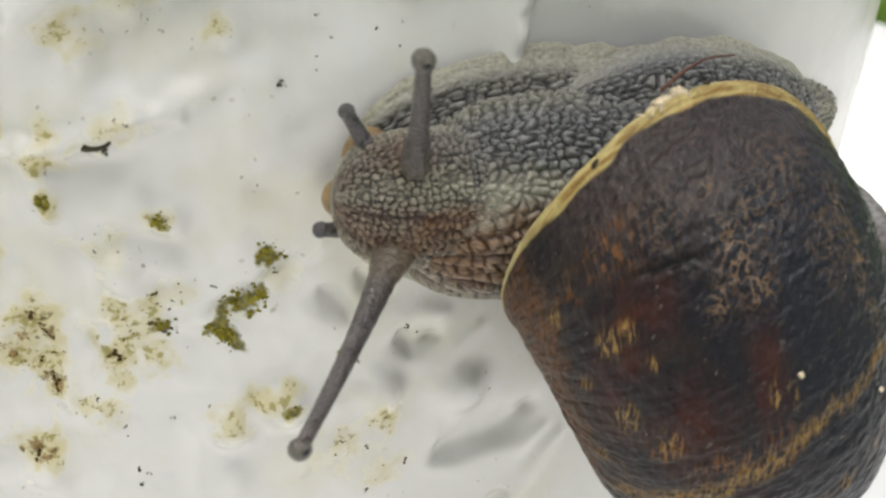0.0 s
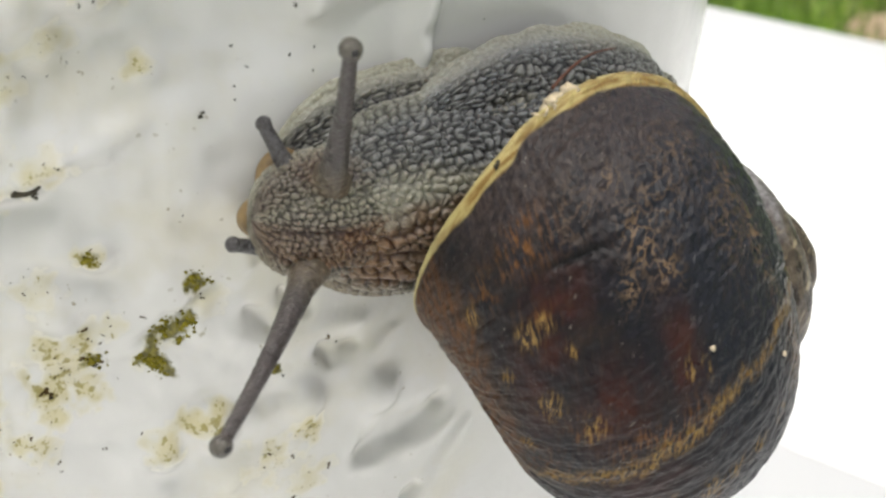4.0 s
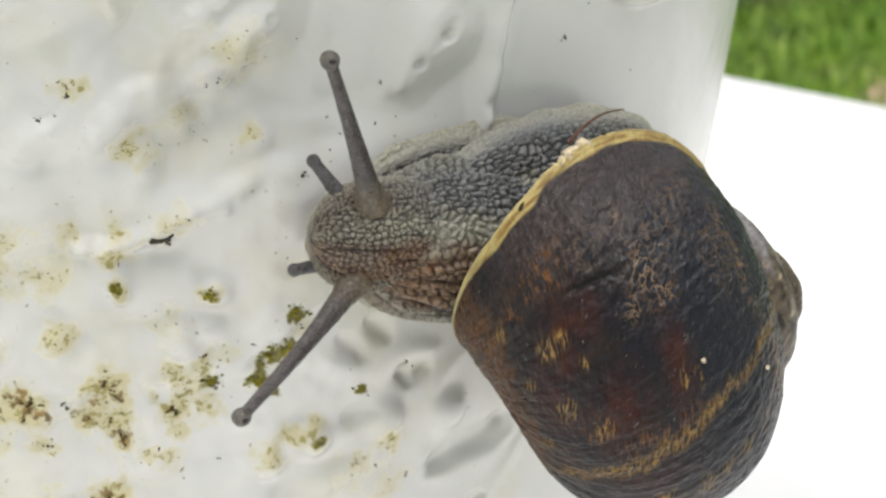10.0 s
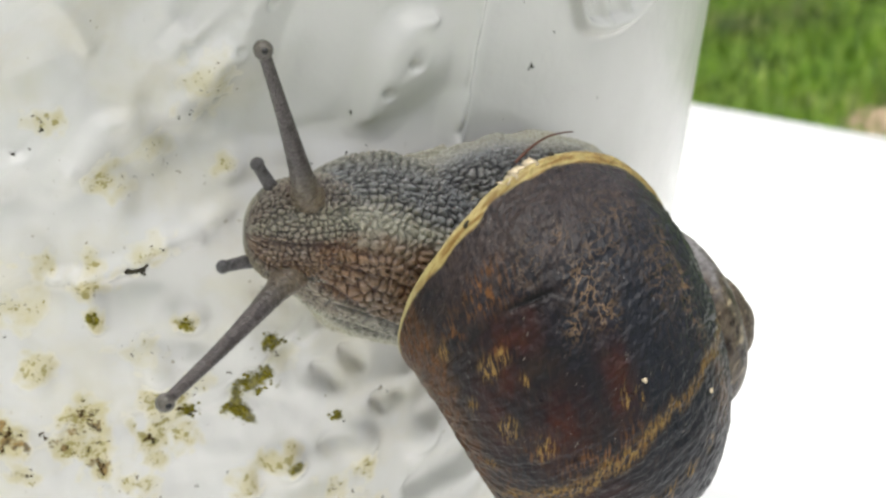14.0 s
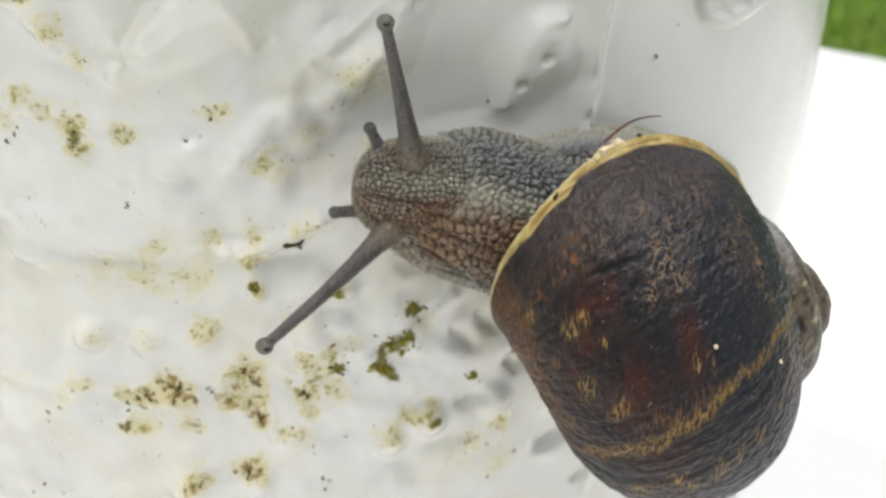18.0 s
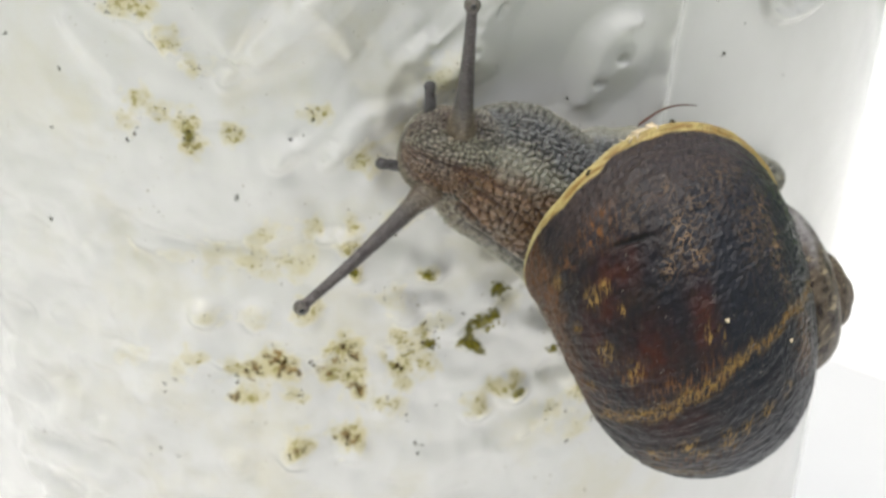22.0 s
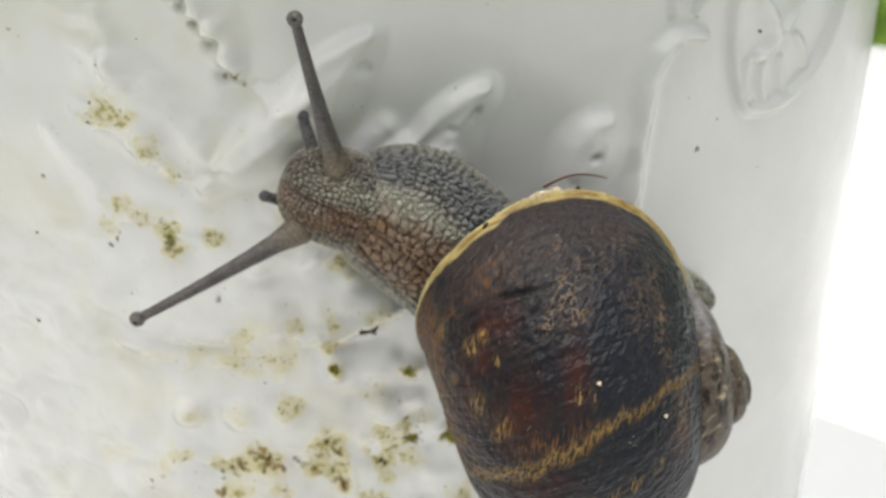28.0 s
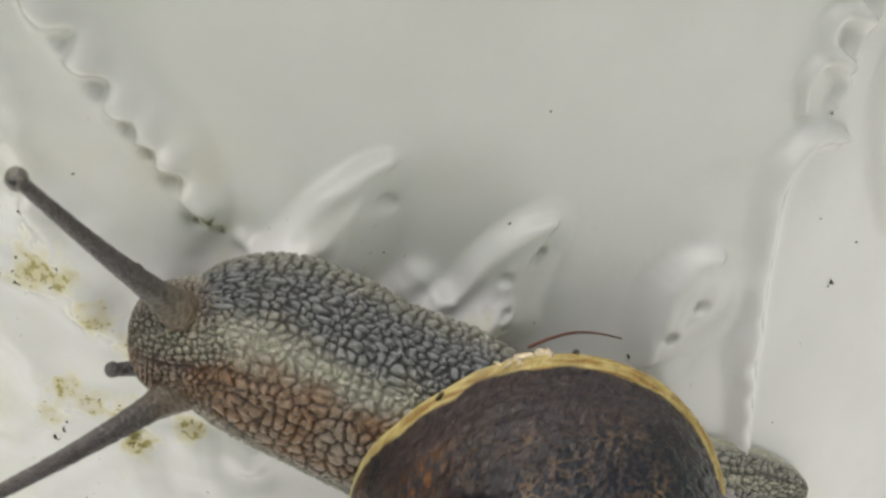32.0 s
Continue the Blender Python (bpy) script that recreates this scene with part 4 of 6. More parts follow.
    float_attribute(ob, "stroke", patch([(0.352, -0.058, 0.030, 0.014, 1.0), (0.395, -0.060, 0.018, 0.014, 0.8), (0.280, -0.212, 0.045, 0.010, 1.0), (0.360, -0.100, 0.022, 0.012, 0.5), (0.395, -0.235, 0.030, 0.03, 0.6), (0.300, -0.300, 0.08, 0.020, 0.6),
                                         (0.106, -0.255, 0.020, 0.030, 0.8), (0.345, -0.185, 0.020, 0.012, 0.8)]))
    float_attribute(ob, "fleck", patch([(0.420, -0.070, 0.008, 0.009, 1.0), (0.373, -0.106, 0.010, 0.010, 1.0), (0.354, -0.105, 0.006, 0.008, 1.0), (0.375, -0.160, 0.013, 0.008, 1.0), (0.339, -0.128, 0.004, 0.006, 0.9),
                                        (0.340, -0.187, 0.009, 0.009, 0.9), (0.247, -0.180, 0.0035, 0.010, 1.0), (0.234, -0.186, 0.003, 0.010, 0.9), (0.328, -0.293, 0.014, 0.011, 1.0), (0.286, -0.280, 0.013, 0.010, 1.0),
                                        (0.264, -0.291, 0.010, 0.010, 0.9), (0.233, -0.283, 0.011, 0.012, 1.0), (0.211, -0.282, 0.008, 0.009, 0.9), (0.183, -0.277, 0.010, 0.009, 1.0), (0.152, -0.276, 0.008, 0.009, 0.9),
                                        (0.300, -0.335, 0.05, 0.012, 0.7), (0.415, -0.205, 0.008, 0.008, 0.8), (0.410, -0.130, 0.006, 0.010, 0.6)], 3))
    return tagged(ob, "dark brown banded shell with yellow lip")


def soft_part(name, parent, warm=0.0, cool=0.4, label="", x_from=-0.01, x_to=0.01, half_width=0.006, height=0.006, front=2.2, back=2.2, sole=0.35, flange=0.10, cell=0.62, seed=0, broad=0.0, all_over=0.0, fringe=0.0):
    """A soft body along x with a flat sole and lumpy skin; -y is the side that looks up the pot."""
    length = x_to - x_from
    rings, around = int(length / 0.00013), int(2.6 * (half_width + height) / 0.00013)
    t = np.linspace(-1, 1, rings)[:, None]
    p = np.linspace(0, 2 * np.pi, around, endpoint=False)[None]
    power = np.where(t > 0, front, back)
    prof = np.maximum(np.clip(1 - np.abs(t) ** power, 0, 1) ** (1 / power), 0.004)
    s, c = np.sin(p), np.cos(p)
    x = x_from + length * (t + 1) / 2 + 0 * p
    arc = p * (half_width + height) / 2
    along = x
    if all_over:
        arc = (p - np.pi / 2) * (half_width + height) / 2 * prof ** 0.8
        step = np.hypot(np.diff(x[:, 0]), half_width * np.diff(prof[:, 0]))
        along = x_from + np.concatenate([[0.0], np.cumsum(step)])[:, None] + 0 * p
    # lumps in crooked rows, longer than they are wide
    gx = along * 1000 / (cell * (1.2 if all_over else 1.55)) + 0.5 * value_noise(x * 700, arc * 900, seed + 1)
    gy = arc * 1000 / cell + 0.6 * value_noise(x * 500, arc * 700, seed + 2)
    f1, f2 = worley(gx, gy + 0 * gx, seed)
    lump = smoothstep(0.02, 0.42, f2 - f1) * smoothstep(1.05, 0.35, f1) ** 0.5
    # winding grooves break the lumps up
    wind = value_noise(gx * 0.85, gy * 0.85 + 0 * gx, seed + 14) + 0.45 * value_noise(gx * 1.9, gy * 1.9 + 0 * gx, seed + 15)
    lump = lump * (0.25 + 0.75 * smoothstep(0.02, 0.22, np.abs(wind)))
    # on the flank the lumps are larger and blocky, parted by fine dark cracks
    g1, g2 = worley(gx * 0.85, gy * 0.72, seed + 20)
    flank = smoothstep(-0.35, -0.1, c) * smoothstep(0.9, 0.7, c) * (s > 0) * (warm > 0.5 and all_over == 0)
    lump = lump * (1 - flank) + smoothstep(0.02, 0.26, g2 - g1) * (0.75 + 0.25 * smoothstep(0.02, 0.2, np.abs(wind))) * flank
    if fringe:
        lump = np.maximum(lump, 0.72 * smoothstep(0.84, 0.97, np.abs(c)) * (smoothstep(0.40, 0.05, s) + 0 * lump))
    furrow = 0.5 + 0.5 * value_noise(x * 90, arc * 1500, seed + 3)
    # long folds that run from the head to the shell
    fold = np.zeros_like(gx)
    for k, at in enumerate((-0.62, -0.10, 0.14, 0.36, 0.58, 0.76)):
        bend = 0.05 * value_noise(x * 260, 0 * p + k, seed + 7) + 0.02 * value_noise(x * 900, 0 * p + k, seed + 8)
        fold = np.maximum(fold, np.exp(-((c - at - bend) / 0.040) ** 2) * (s > 0) * smoothstep(-0.5, 0.3, value_noise(x * 190, 0 * p + 3 * k, seed + 9)))
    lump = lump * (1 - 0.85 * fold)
    # along the back the skin is smoother
    back_way = np.exp(-((c + 0.42) / 0.20) ** 2) * (s > 0) * (warm > 0.5 and all_over == 0)
    lump = lump + (0.9 - lump) * 0.42 * back_way
    wide = 1 + flange * np.exp(-((s + 0.25) / 0.22) ** 2) * (1 + 0.5 * value_noise(x * 420, s * 2, seed + 4))
    y = half_width * prof * c * wide * (1 + (0.16 * (broad > 0) * smoothstep(-0.35, -0.9, t) + broad) * (c < 0) * smoothstep(1.05, 0.55, t) * (1 - 0.4 * smoothstep(0.3, -0.8, t)) + 0.10 * (broad > 0) * (c > 0) * smoothstep(0.3, -0.6, t))
    z = np.where(s > 0, height * prof * np.abs(s) ** 0.9, -sole * height * prof * np.abs(s))
    lift = (0.00034 * (lump - 0.5) + 0.00014 * (furrow - 0.5) - 0.00018 * fold) * np.clip(prof * 3, 0, 1)
    y, z = y + c * lift, z + s * lift
    verts = np.stack([x, y, z], -1).reshape(-1, 3)
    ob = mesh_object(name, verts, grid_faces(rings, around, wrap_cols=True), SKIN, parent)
    lower = smoothstep(0.25, -0.15, s) + 0 * x
    if name == "body":
        fringe = fringe * smoothstep(0.3, -0.3, t)      # the front of the body has no pale margin
    cm = c + 0.10 * value_noise(x * 300, arc * 300, seed + 11) + 0.06 * value_noise(x * 900, arc * 900, seed + 12)
    top = np.exp(-((cm + 0.45) / 0.17) ** 2) * (s > 0) + 0.5 * smoothstep(0.58, 0.76, cm) + 0 * x
    side = smoothstep(-0.54, -0.70, cm) + 0 * x
    brown = smoothstep(-0.42, -0.12, cm) * smoothstep(0.76, 0.50, cm) * (s > 0) + 0 * x
    front_way = smoothstep(0.0, 0.75, t) if warm > 0.5 else 0
    brown = np.maximum(brown, all_over * (s > -0.2) * smoothstep(-0.0065, 0.0005, x))
    brown = np.maximum(brown, 0.6 * front_way * smoothstep(-0.5, -0.3, c) * (s > 0))
    patchy = 0.85 + 0.35 * value_noise(x * 420, arc * 420, seed + 5)
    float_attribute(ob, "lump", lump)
    float_attribute(ob, "warm", np.clip(warm * brown * patchy, 0, 1))
    float_attribute(ob, "pale", np.clip(0.55 * lower + 0.62 * top * patchy + fringe * np.maximum(smoothstep(0.80, 0.95, np.abs(c)) * smoothstep(0.50, 0.10, s), 0.8 * (name == "tail")), 0, 1))
    float_attribute(ob, "cool", np.clip(cool * side * patchy, 0, 0.9))
    return tagged(ob, label)


def stalk(name, parent, length, base, neck, bulb, label, eye=True):
    """A tentacle along -x with its tip at the origin."""
    rings, around = 130, 30
    t = np.linspace(0, 1, rings)[:, None]
    p = np.linspace(0, 2 * np.pi, around, endpoint=False)[None]
    d = t * length
    r = neck + (base - neck) * (0.35 * t + 0.65 * t ** 3)
    r = (r + 0.28 * base * smoothstep(0.74, 0.92, t) * (1 if eye else 0)) * (1 - 0.85 * smoothstep(0.88, 1.0, t))
    r = np.where(d < 2 * bulb, np.maximum(r * np.clip(d / bulb, 0, 1), np.sqrt(np.clip(bulb ** 2 - (d - bulb) ** 2, 0, None))), r)
    grain = value_noise(d * 5200, p * 4, 7)
    r = r * (1 + 0.035 * grain + 0.03 * value_noise(d * 9000, p * 7, 8)) + 1e-6
    sag = 0.0005 * np.sin(np.pi * np.clip(d / length, 0, 1)) * (1 if eye else 0)
    verts = np.stack([-d + 0 * p, r * np.cos(p), r * np.sin(p) + sag], -1).reshape(-1, 3)
    ob = mesh_object(name, verts, grid_faces(rings, around, wrap_cols=True), STALK_SKIN, parent)
    flat = np.ones((rings, around))
    float_attribute(ob, "lump", 0.45 + 0.25 * grain * flat + 0.3 * value_noise(d * 8000, p * 6.5, 9))
    float_attribute(ob, "warm", (0.55 if eye else 0.0) * smoothstep(0.68, 0.9, t) * flat)
    float_attribute(ob, "pale", (0.2 * smoothstep(2 * bulb, 0, d) + 0.25 * smoothstep(0.6, 0.85, t)) * flat if eye else 0 * flat)
    float_attribute(ob, "cool", (0.0 if eye else 0.5) * flat)
    if eye:
        bm = bmesh.new()
        bmesh.ops.create_uvsphere(bm, u_segments=16, v_segments=10, radius=bulb * 0.40, matrix=Matrix.Translation((-bulb * 0.65, 0, bulb * 0.70)))
        part("eye", bm, EYE_DARK, ob, "dark eye spot")
    return tagged(ob, label)


def garden_snail():
    s = new("garden_snail")
    s.matrix_world = Matrix.Translation(SNAIL_AT)
    pieces = {"snail": s, "shell": snail_shell(s)}
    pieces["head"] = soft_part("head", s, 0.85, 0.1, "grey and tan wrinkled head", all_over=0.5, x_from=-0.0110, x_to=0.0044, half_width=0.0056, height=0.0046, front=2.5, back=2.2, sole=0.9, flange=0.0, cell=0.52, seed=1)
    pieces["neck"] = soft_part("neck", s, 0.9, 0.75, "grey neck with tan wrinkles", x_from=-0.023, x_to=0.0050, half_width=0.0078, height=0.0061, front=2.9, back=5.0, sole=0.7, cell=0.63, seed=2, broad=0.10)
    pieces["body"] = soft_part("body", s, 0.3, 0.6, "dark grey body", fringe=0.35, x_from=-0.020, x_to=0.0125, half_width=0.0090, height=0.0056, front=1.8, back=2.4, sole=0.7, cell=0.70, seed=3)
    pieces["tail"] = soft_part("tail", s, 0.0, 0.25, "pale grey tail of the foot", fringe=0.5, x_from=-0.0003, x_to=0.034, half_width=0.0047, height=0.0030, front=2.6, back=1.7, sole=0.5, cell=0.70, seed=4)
    pieces["foot"] = soft_part("foot", s, 0.0, 0.2, "grey foot with a pale fringe", fringe=0.35, x_from=-0.022, x_to=0.0120, half_width=0.0100, height=0.0040, front=2.2, back=2.2, sole=0.8, flange=0.14, cell=0.66, seed=6)
    h = pieces["head"]
    for side, at, size in (("up", (0.0021, -0.0024, -0.0022), (0.0021, 0.0026, 0.0014)), ("down", (0.0034, 0.0010, -0.0022), (0.0021, 0.0019, 0.0013))):
        bm = bmesh.new()
        bmesh.ops.create_uvsphere(bm, u_segments=28, v_segments=18, radius=1.0, matrix=Matrix.Translation(at) @ Matrix.Diagonal((*size, 1)))
        pieces["mouth_lobe_" + side] = part("mouth_lobe", bm, LOBE_SKIN, h, "tan fleshy mouth lobe")
    pieces["tentacle_up"] = stalk("eye_tentacle", h, 0.0220, 0.0016, 0.00050, 0.00085, "long brown-grey eye tentacle")
    pieces["tentacle_down"] = stalk("eye_tentacle", h, 0.0234, 0.0016, 0.00050, 0.00085, "long brown-grey eye tentacle")
    pieces["feeler_up"] = stalk("feeler", h, 0.006, 0.0011, 0.00052, 0.00066, "short grey feeler", False)
    pieces["feeler_down"] = stalk("feeler", h, 0.006, 0.0011, 0.00052, 0.00066, "short grey feeler", False)
    tagged(s, "brown garden snail crawling over the white pot, tentacles out", "snail")
    return pieces


SNAIL = garden_snail()


# ---- small things on the pot, the shell and the lawn ----
def blob(bm, at, size, seed, squash=0.6, detail=1, turn=None):
    rng = random.Random(seed)
    start = len(bm.verts)
    m = Matrix.Translation(at) @ (turn or Matrix()) @ Euler((rng.uniform(-0.4, 0.4), rng.uniform(-0.4, 0.4), rng.uniform(0, 6.3))).to_matrix().to_4x4() @ Matrix.Diagonal((size * rng.uniform(0.7, 1.4), size * rng.uniform(0.6, 1.0), size * squash, 1))
    made = bmesh.ops.create_icosphere(bm, subdivisions=detail, radius=1.0)["verts"]
    for v in made:
        v.co *= rng.uniform(0.7, 1.15)
        v.co = m @ v.co
    return start


def facing(angle):
    return pot_normal(angle).to_track_quat("Z", "Y").to_matrix().to_4x4()


def rise_at(angle, z):
    return float(relief(np.array([float(angle)]), np.array([float(z)]))[0])


def dirt_specks():
    for n, (angle, z, size) in enumerate(SPECKS_LOW + SPECKS_HIGH + SPECKS_LEFT):
        bm = bmesh.new()
        at = on_pot(angle, z, rise_at(angle, z) + 0.04)
        turn = facing(angle)
        r = size * 0.00022
        blob(bm, at, r, n, 0.55, 2, turn)
        rng = random.Random(900 + n)
        for k in range(2 if size < 0.7 else 5):
            shift = turn.to_3x3() @ Vector((rng.uniform(-2.2, 2.2) * r, rng.uniform(-1.6, 1.6) * r, 0))
            blob(bm, at + shift, r * rng.uniform(0.35, 0.75), 50 * n + k, 0.5, 1, turn)
        ob = part("dirt_speck", bm, SPECK, None)
        tagged(ob, "tiny dark speck of dirt stuck on the white pot" if size < 0.75 else "dark crumb of dirt stuck on the white pot", "dirt speck", "dirt specks on the pot")


def moss_clumps():
    for n, (angle, z, size, _) in enumerate(m for m in GREEN_MOSS if m[1] < 130):
        bm = bmesh.new()
        rng = random.Random(300 + n)
        turn = facing(angle)
        for k in range(int(44 * size)):
            a, b = rng.gauss(0, 0.52) * size, rng.gauss(0, 0.44) * size
            if value_noise(np.array([a * 1.3 + n]), np.array([b * 1.3]), 77)[0] < -0.25:
                continue
            place = angle + a / MM_PER_DEGREE
            at = on_pot(place, z + b, rise_at(place, z + b) + 0.05)
            blob(bm, at, rng.uniform(0.08, 0.26) / 1000, 1000 * n + k, 0.7, 1, turn)
        ob = part("moss_clump", bm, MOSS, None)
        tagged(ob, "small clump of green moss growing on the white pot", "moss", "moss clumps on the pot")


def strand(bm, angle, z, rng):
    """A short crooked bit of dried growth: three blobs in a row."""
    r, way = rng.choice((0.03, 0.04, 0.05, 0.08)), rng.uniform(0, 6.3)
    for k in range(rng.choice((1, 2, 3))):
        way += rng.uniform(-0.6, 0.6)
        angle, z = angle + 1.3 * r * math.cos(way) / MM_PER_DEGREE, z + 1.3 * r * math.sin(way)
        blob(bm, on_pot(angle, z, rise_at(angle, z) + 0.02), r / 1000, int(rng.random() * 9999), 0.6, 1, facing(angle))


def algae_crumbs():
    """Dark crumbs and short strands lying in the stained hollows of the relief."""
    rng = random.Random(71)
    bm = bmesh.new()
    for a, z, size in CRUMBS_LOW + CRUMBS_MIDDLE + CRUMBS_HIGH:
        way = rng.uniform(0, 3.1)
        for k in range(rng.choice((3, 4, 5))):
            step = (k - 1.8) * 0.22 * size
            x, y = a + (step * math.cos(way) + rng.gauss(0, 0.07)) / MM_PER_DEGREE, z + step * math.sin(way) + rng.gauss(0, 0.07)
            blob(bm, on_pot(x, y, rise_at(x, y) + 0.03), rng.uniform(0.16, 0.30) * size / 1000, int(rng.random() * 9999), 0.5, 1, facing(x))
    spots = ALGAE_LOW + ALGAE_MIDDLE + ALGAE_HIGH + BROWN_CRUST
    for k in range(330):
        a, z, r, s = rng.choice(spots)
        strand(bm, a + rng.gauss(0, 0.50) * r / MM_PER_DEGREE, z + rng.gauss(0, 0.42) * r, rng)
    tagged(part("algae_crumbs", bm, CRUMB, None), "brown-green crumbs of dried algae on the white pot", "algae", kind="stuff")


def tube(points, radius, sides=8):
    """Verts and faces of a thin round thread through the points."""
    verts, n = [], len(points)
    for i, p in enumerate(points):
        way = (points[min(i + 1, n - 1)] - points[max(i - 1, 0)]).normalized()
        side = way.cross(points[0] + Vector((0.31, -0.52, 0.8))).normalized()
        r = radius * (1 - 0.6 * i / (n - 1))
        verts += [p + (Matrix.Rotation(2 * math.pi * k / sides, 3, way) @ side) * r for k in range(sides)]
    faces = grid_faces(n, sides, wrap_cols=True) + [tuple(range(sides)), tuple(range((n - 1) * sides, n * sides))]
    return verts, faces


def curled_dropping():
    pts = []
    for k in range(14):
        bow = 0.5 + k / 13 * 2.0
        angle, z = 10.4 - 1.2 * math.cos(bow) / MM_PER_DEGREE, 126.6 - 0.75 * math.sin(bow) + 0.5 * k / 13
        pts.append(on_pot(angle, z, rise_at(angle, z) + 0.15))
    verts, faces = tube(pts, 0.00033)
    ob = mesh_object("worm_cast", verts, faces, SPECK)
    tagged(ob, "dark curled dropping lying on the white pot", "dropping")


def shell_point(u, v, lift=0.0):
    """A place on the shell, u turns from the lip and v round the tube, in the snail's space."""
    a = Vector((math.cos(COIL_TURN) * math.cos(COIL_TILT), math.sin(COIL_TILT), math.sin(COIL_TURN) * math.cos(COIL_TILT)))
    e1 = a.cross(Vector((0, 1, 0))).normalized()
    e2 = a.cross(e1)
    th = v * 2 * math.pi
    f = u * 2 * math.pi + LIP_SLANT * math.cos(th)
    sc = math.exp(GROWTH * f / (2 * math.pi))
    d = math.cos(f + COIL_PHASE) * e1 - math.sin(f + COIL_PHASE) * e2
    out = math.sin(th) * d + math.cos(th) * a
    p = APEX + ((COIL_RADIUS + TUBE_RADIAL * math.sin(th)) * d + (-SPIRE + TUBE_AXIAL * math.cos(th)) * a) * sc / 1000
    return p + out * lift, out


def shell_details():
    shell = SNAIL["shell"]
    for name, mat, u, v, size, squash, label in (("lip_spot", SPECK, -0.0085, 0.331, 0.00038, 0.5, "dark spot on the lip"), ("lime_grain", LIME, -0.178, 0.226, 0.0003, 0.5, "pale grain"),
                                                 ("lime_grain", LIME, -0.227, 0.142, 0.00028, 0.5, "pale grain"), ("lip_spot", SPECK, -0.004, 0.225, 0.0004, 0.5, "dark crumb on the lip")):
        at, out = shell_point(u, v, 0.00045 if name == "lip_spot" else 0.0002)
        bm = bmesh.new()
        blob(bm, at, size, len(label), squash, 2, out.to_track_quat("Z", "Y").to_matrix().to_4x4())
        part(name, bm, mat, shell, label)
    bm = bmesh.new()
    rng = random.Random(5)
    for k in range(11):
        at, out = shell_point(rng.uniform(-0.005, -0.001), 0.268 + rng.gauss(0, 0.012), 0.0003 + rng.uniform(0, 0.0001))
        blob(bm, at, rng.uniform(0.0005, 0.0009), k, 0.16, 1, out.to_track_quat("Z", "Y").to_matrix().to_4x4())
    tagged(part("lime_crust", bm, LIME, shell), "flaking pale crust on the lip", kind="stuff")
    start, out = shell_point(0.003, 0.262, 0.0006)
    end, _ = shell_point(0.010, 0.192, 0.0014)
    pts = [start.lerp(end, k / 14) + out * 0.0009 * math.sin(math.pi * k / 14) for k in range(15)]
    verts, faces = tube(pts, 0.00016)
    tagged(mesh_object("fibre", verts, faces, HAIR, shell), "thin brown dead fibre")


def grass_material():
    m, nt, b = material("grass_blades", 0.5, 0.3)
    info = nt.nodes.new("ShaderNodeNewGeometry")
    col = ramp(nt, info.outputs["Random Per Island"], [(0.0, (0.045, 0.100, 0.003)), (0.5, (0.115, 0.235, 0.008)), (0.80, (0.20, 0.34, 0.016)), (1.0, (0.36, 0.44, 0.10))])
    v = coords(nt)
    col = mix(nt, ramp(nt, noise_tex(nt, v, 7, 4), [(0.50, grey(0)), (0.62, grey(0.7))]), col, (0.21, 0.31, 0.06))
    col = mix(nt, ramp(nt, noise_tex(nt, v, 5.1, 4), [(0.50, grey(0)), (0.60, grey(0.85))]), col, (0.018, 0.045, 0.004))
    nt.links.new(col, b.inputs["Base Color"])
    return m


def grass():
    rng = np.random.default_rng(3)
    n = 26000
    x, y = rng.uniform(0.1, 2.6, n), rng.uniform(2.4, 6.2, n)
    keep = (value_noise(x * 1.5, y * 1.1, 9) > -0.55) & (np.hypot((x - BARE[0]) / 1.1, (y - BARE[1]) / 1.8) > 0.07 + 0.04 * value_noise(x * 9, y * 9, 10))
    x, y = x[keep], y[keep]
    n = len(x)
    h, lean, turn, wide = rng.uniform(0.03, 0.085, n), rng.uniform(0.1, 0.9, n), rng.uniform(0, 2 * np.pi, n), rng.uniform(0.0015, 0.0035, n)
    dx, dy = np.cos(turn), np.sin(turn)
    def row(k, w):
        reach, up = h * lean * k * k, h * k * (1 - 0.35 * lean * k)
        px, py, pz = x + dx * reach, y + dy * reach, GROUND + up
        return [np.stack([px - dy * w, py + dx * w, pz], -1), np.stack([px + dy * w, py - dx * w, pz], -1)]
    layers = row(0, wide) + row(0.5, wide * 0.8) + [row(1.0, wide * 0)[0]]
    verts = np.stack(layers, 1).reshape(-1, 3)
    faces = []
    for i in range(n):
        o = 5 * i
        faces += [(o, o + 1, o + 3, o + 2), (o + 2, o + 3, o + 4)]
    ob = mesh_object("grass", verts, faces, grass_material())
    tagged(ob, "blurred green grass blades of the lawn behind the table", "grass", kind="stuff")


dirt_specks()
moss_clumps()
algae_crumbs()
curled_dropping()
shell_details()
grass()


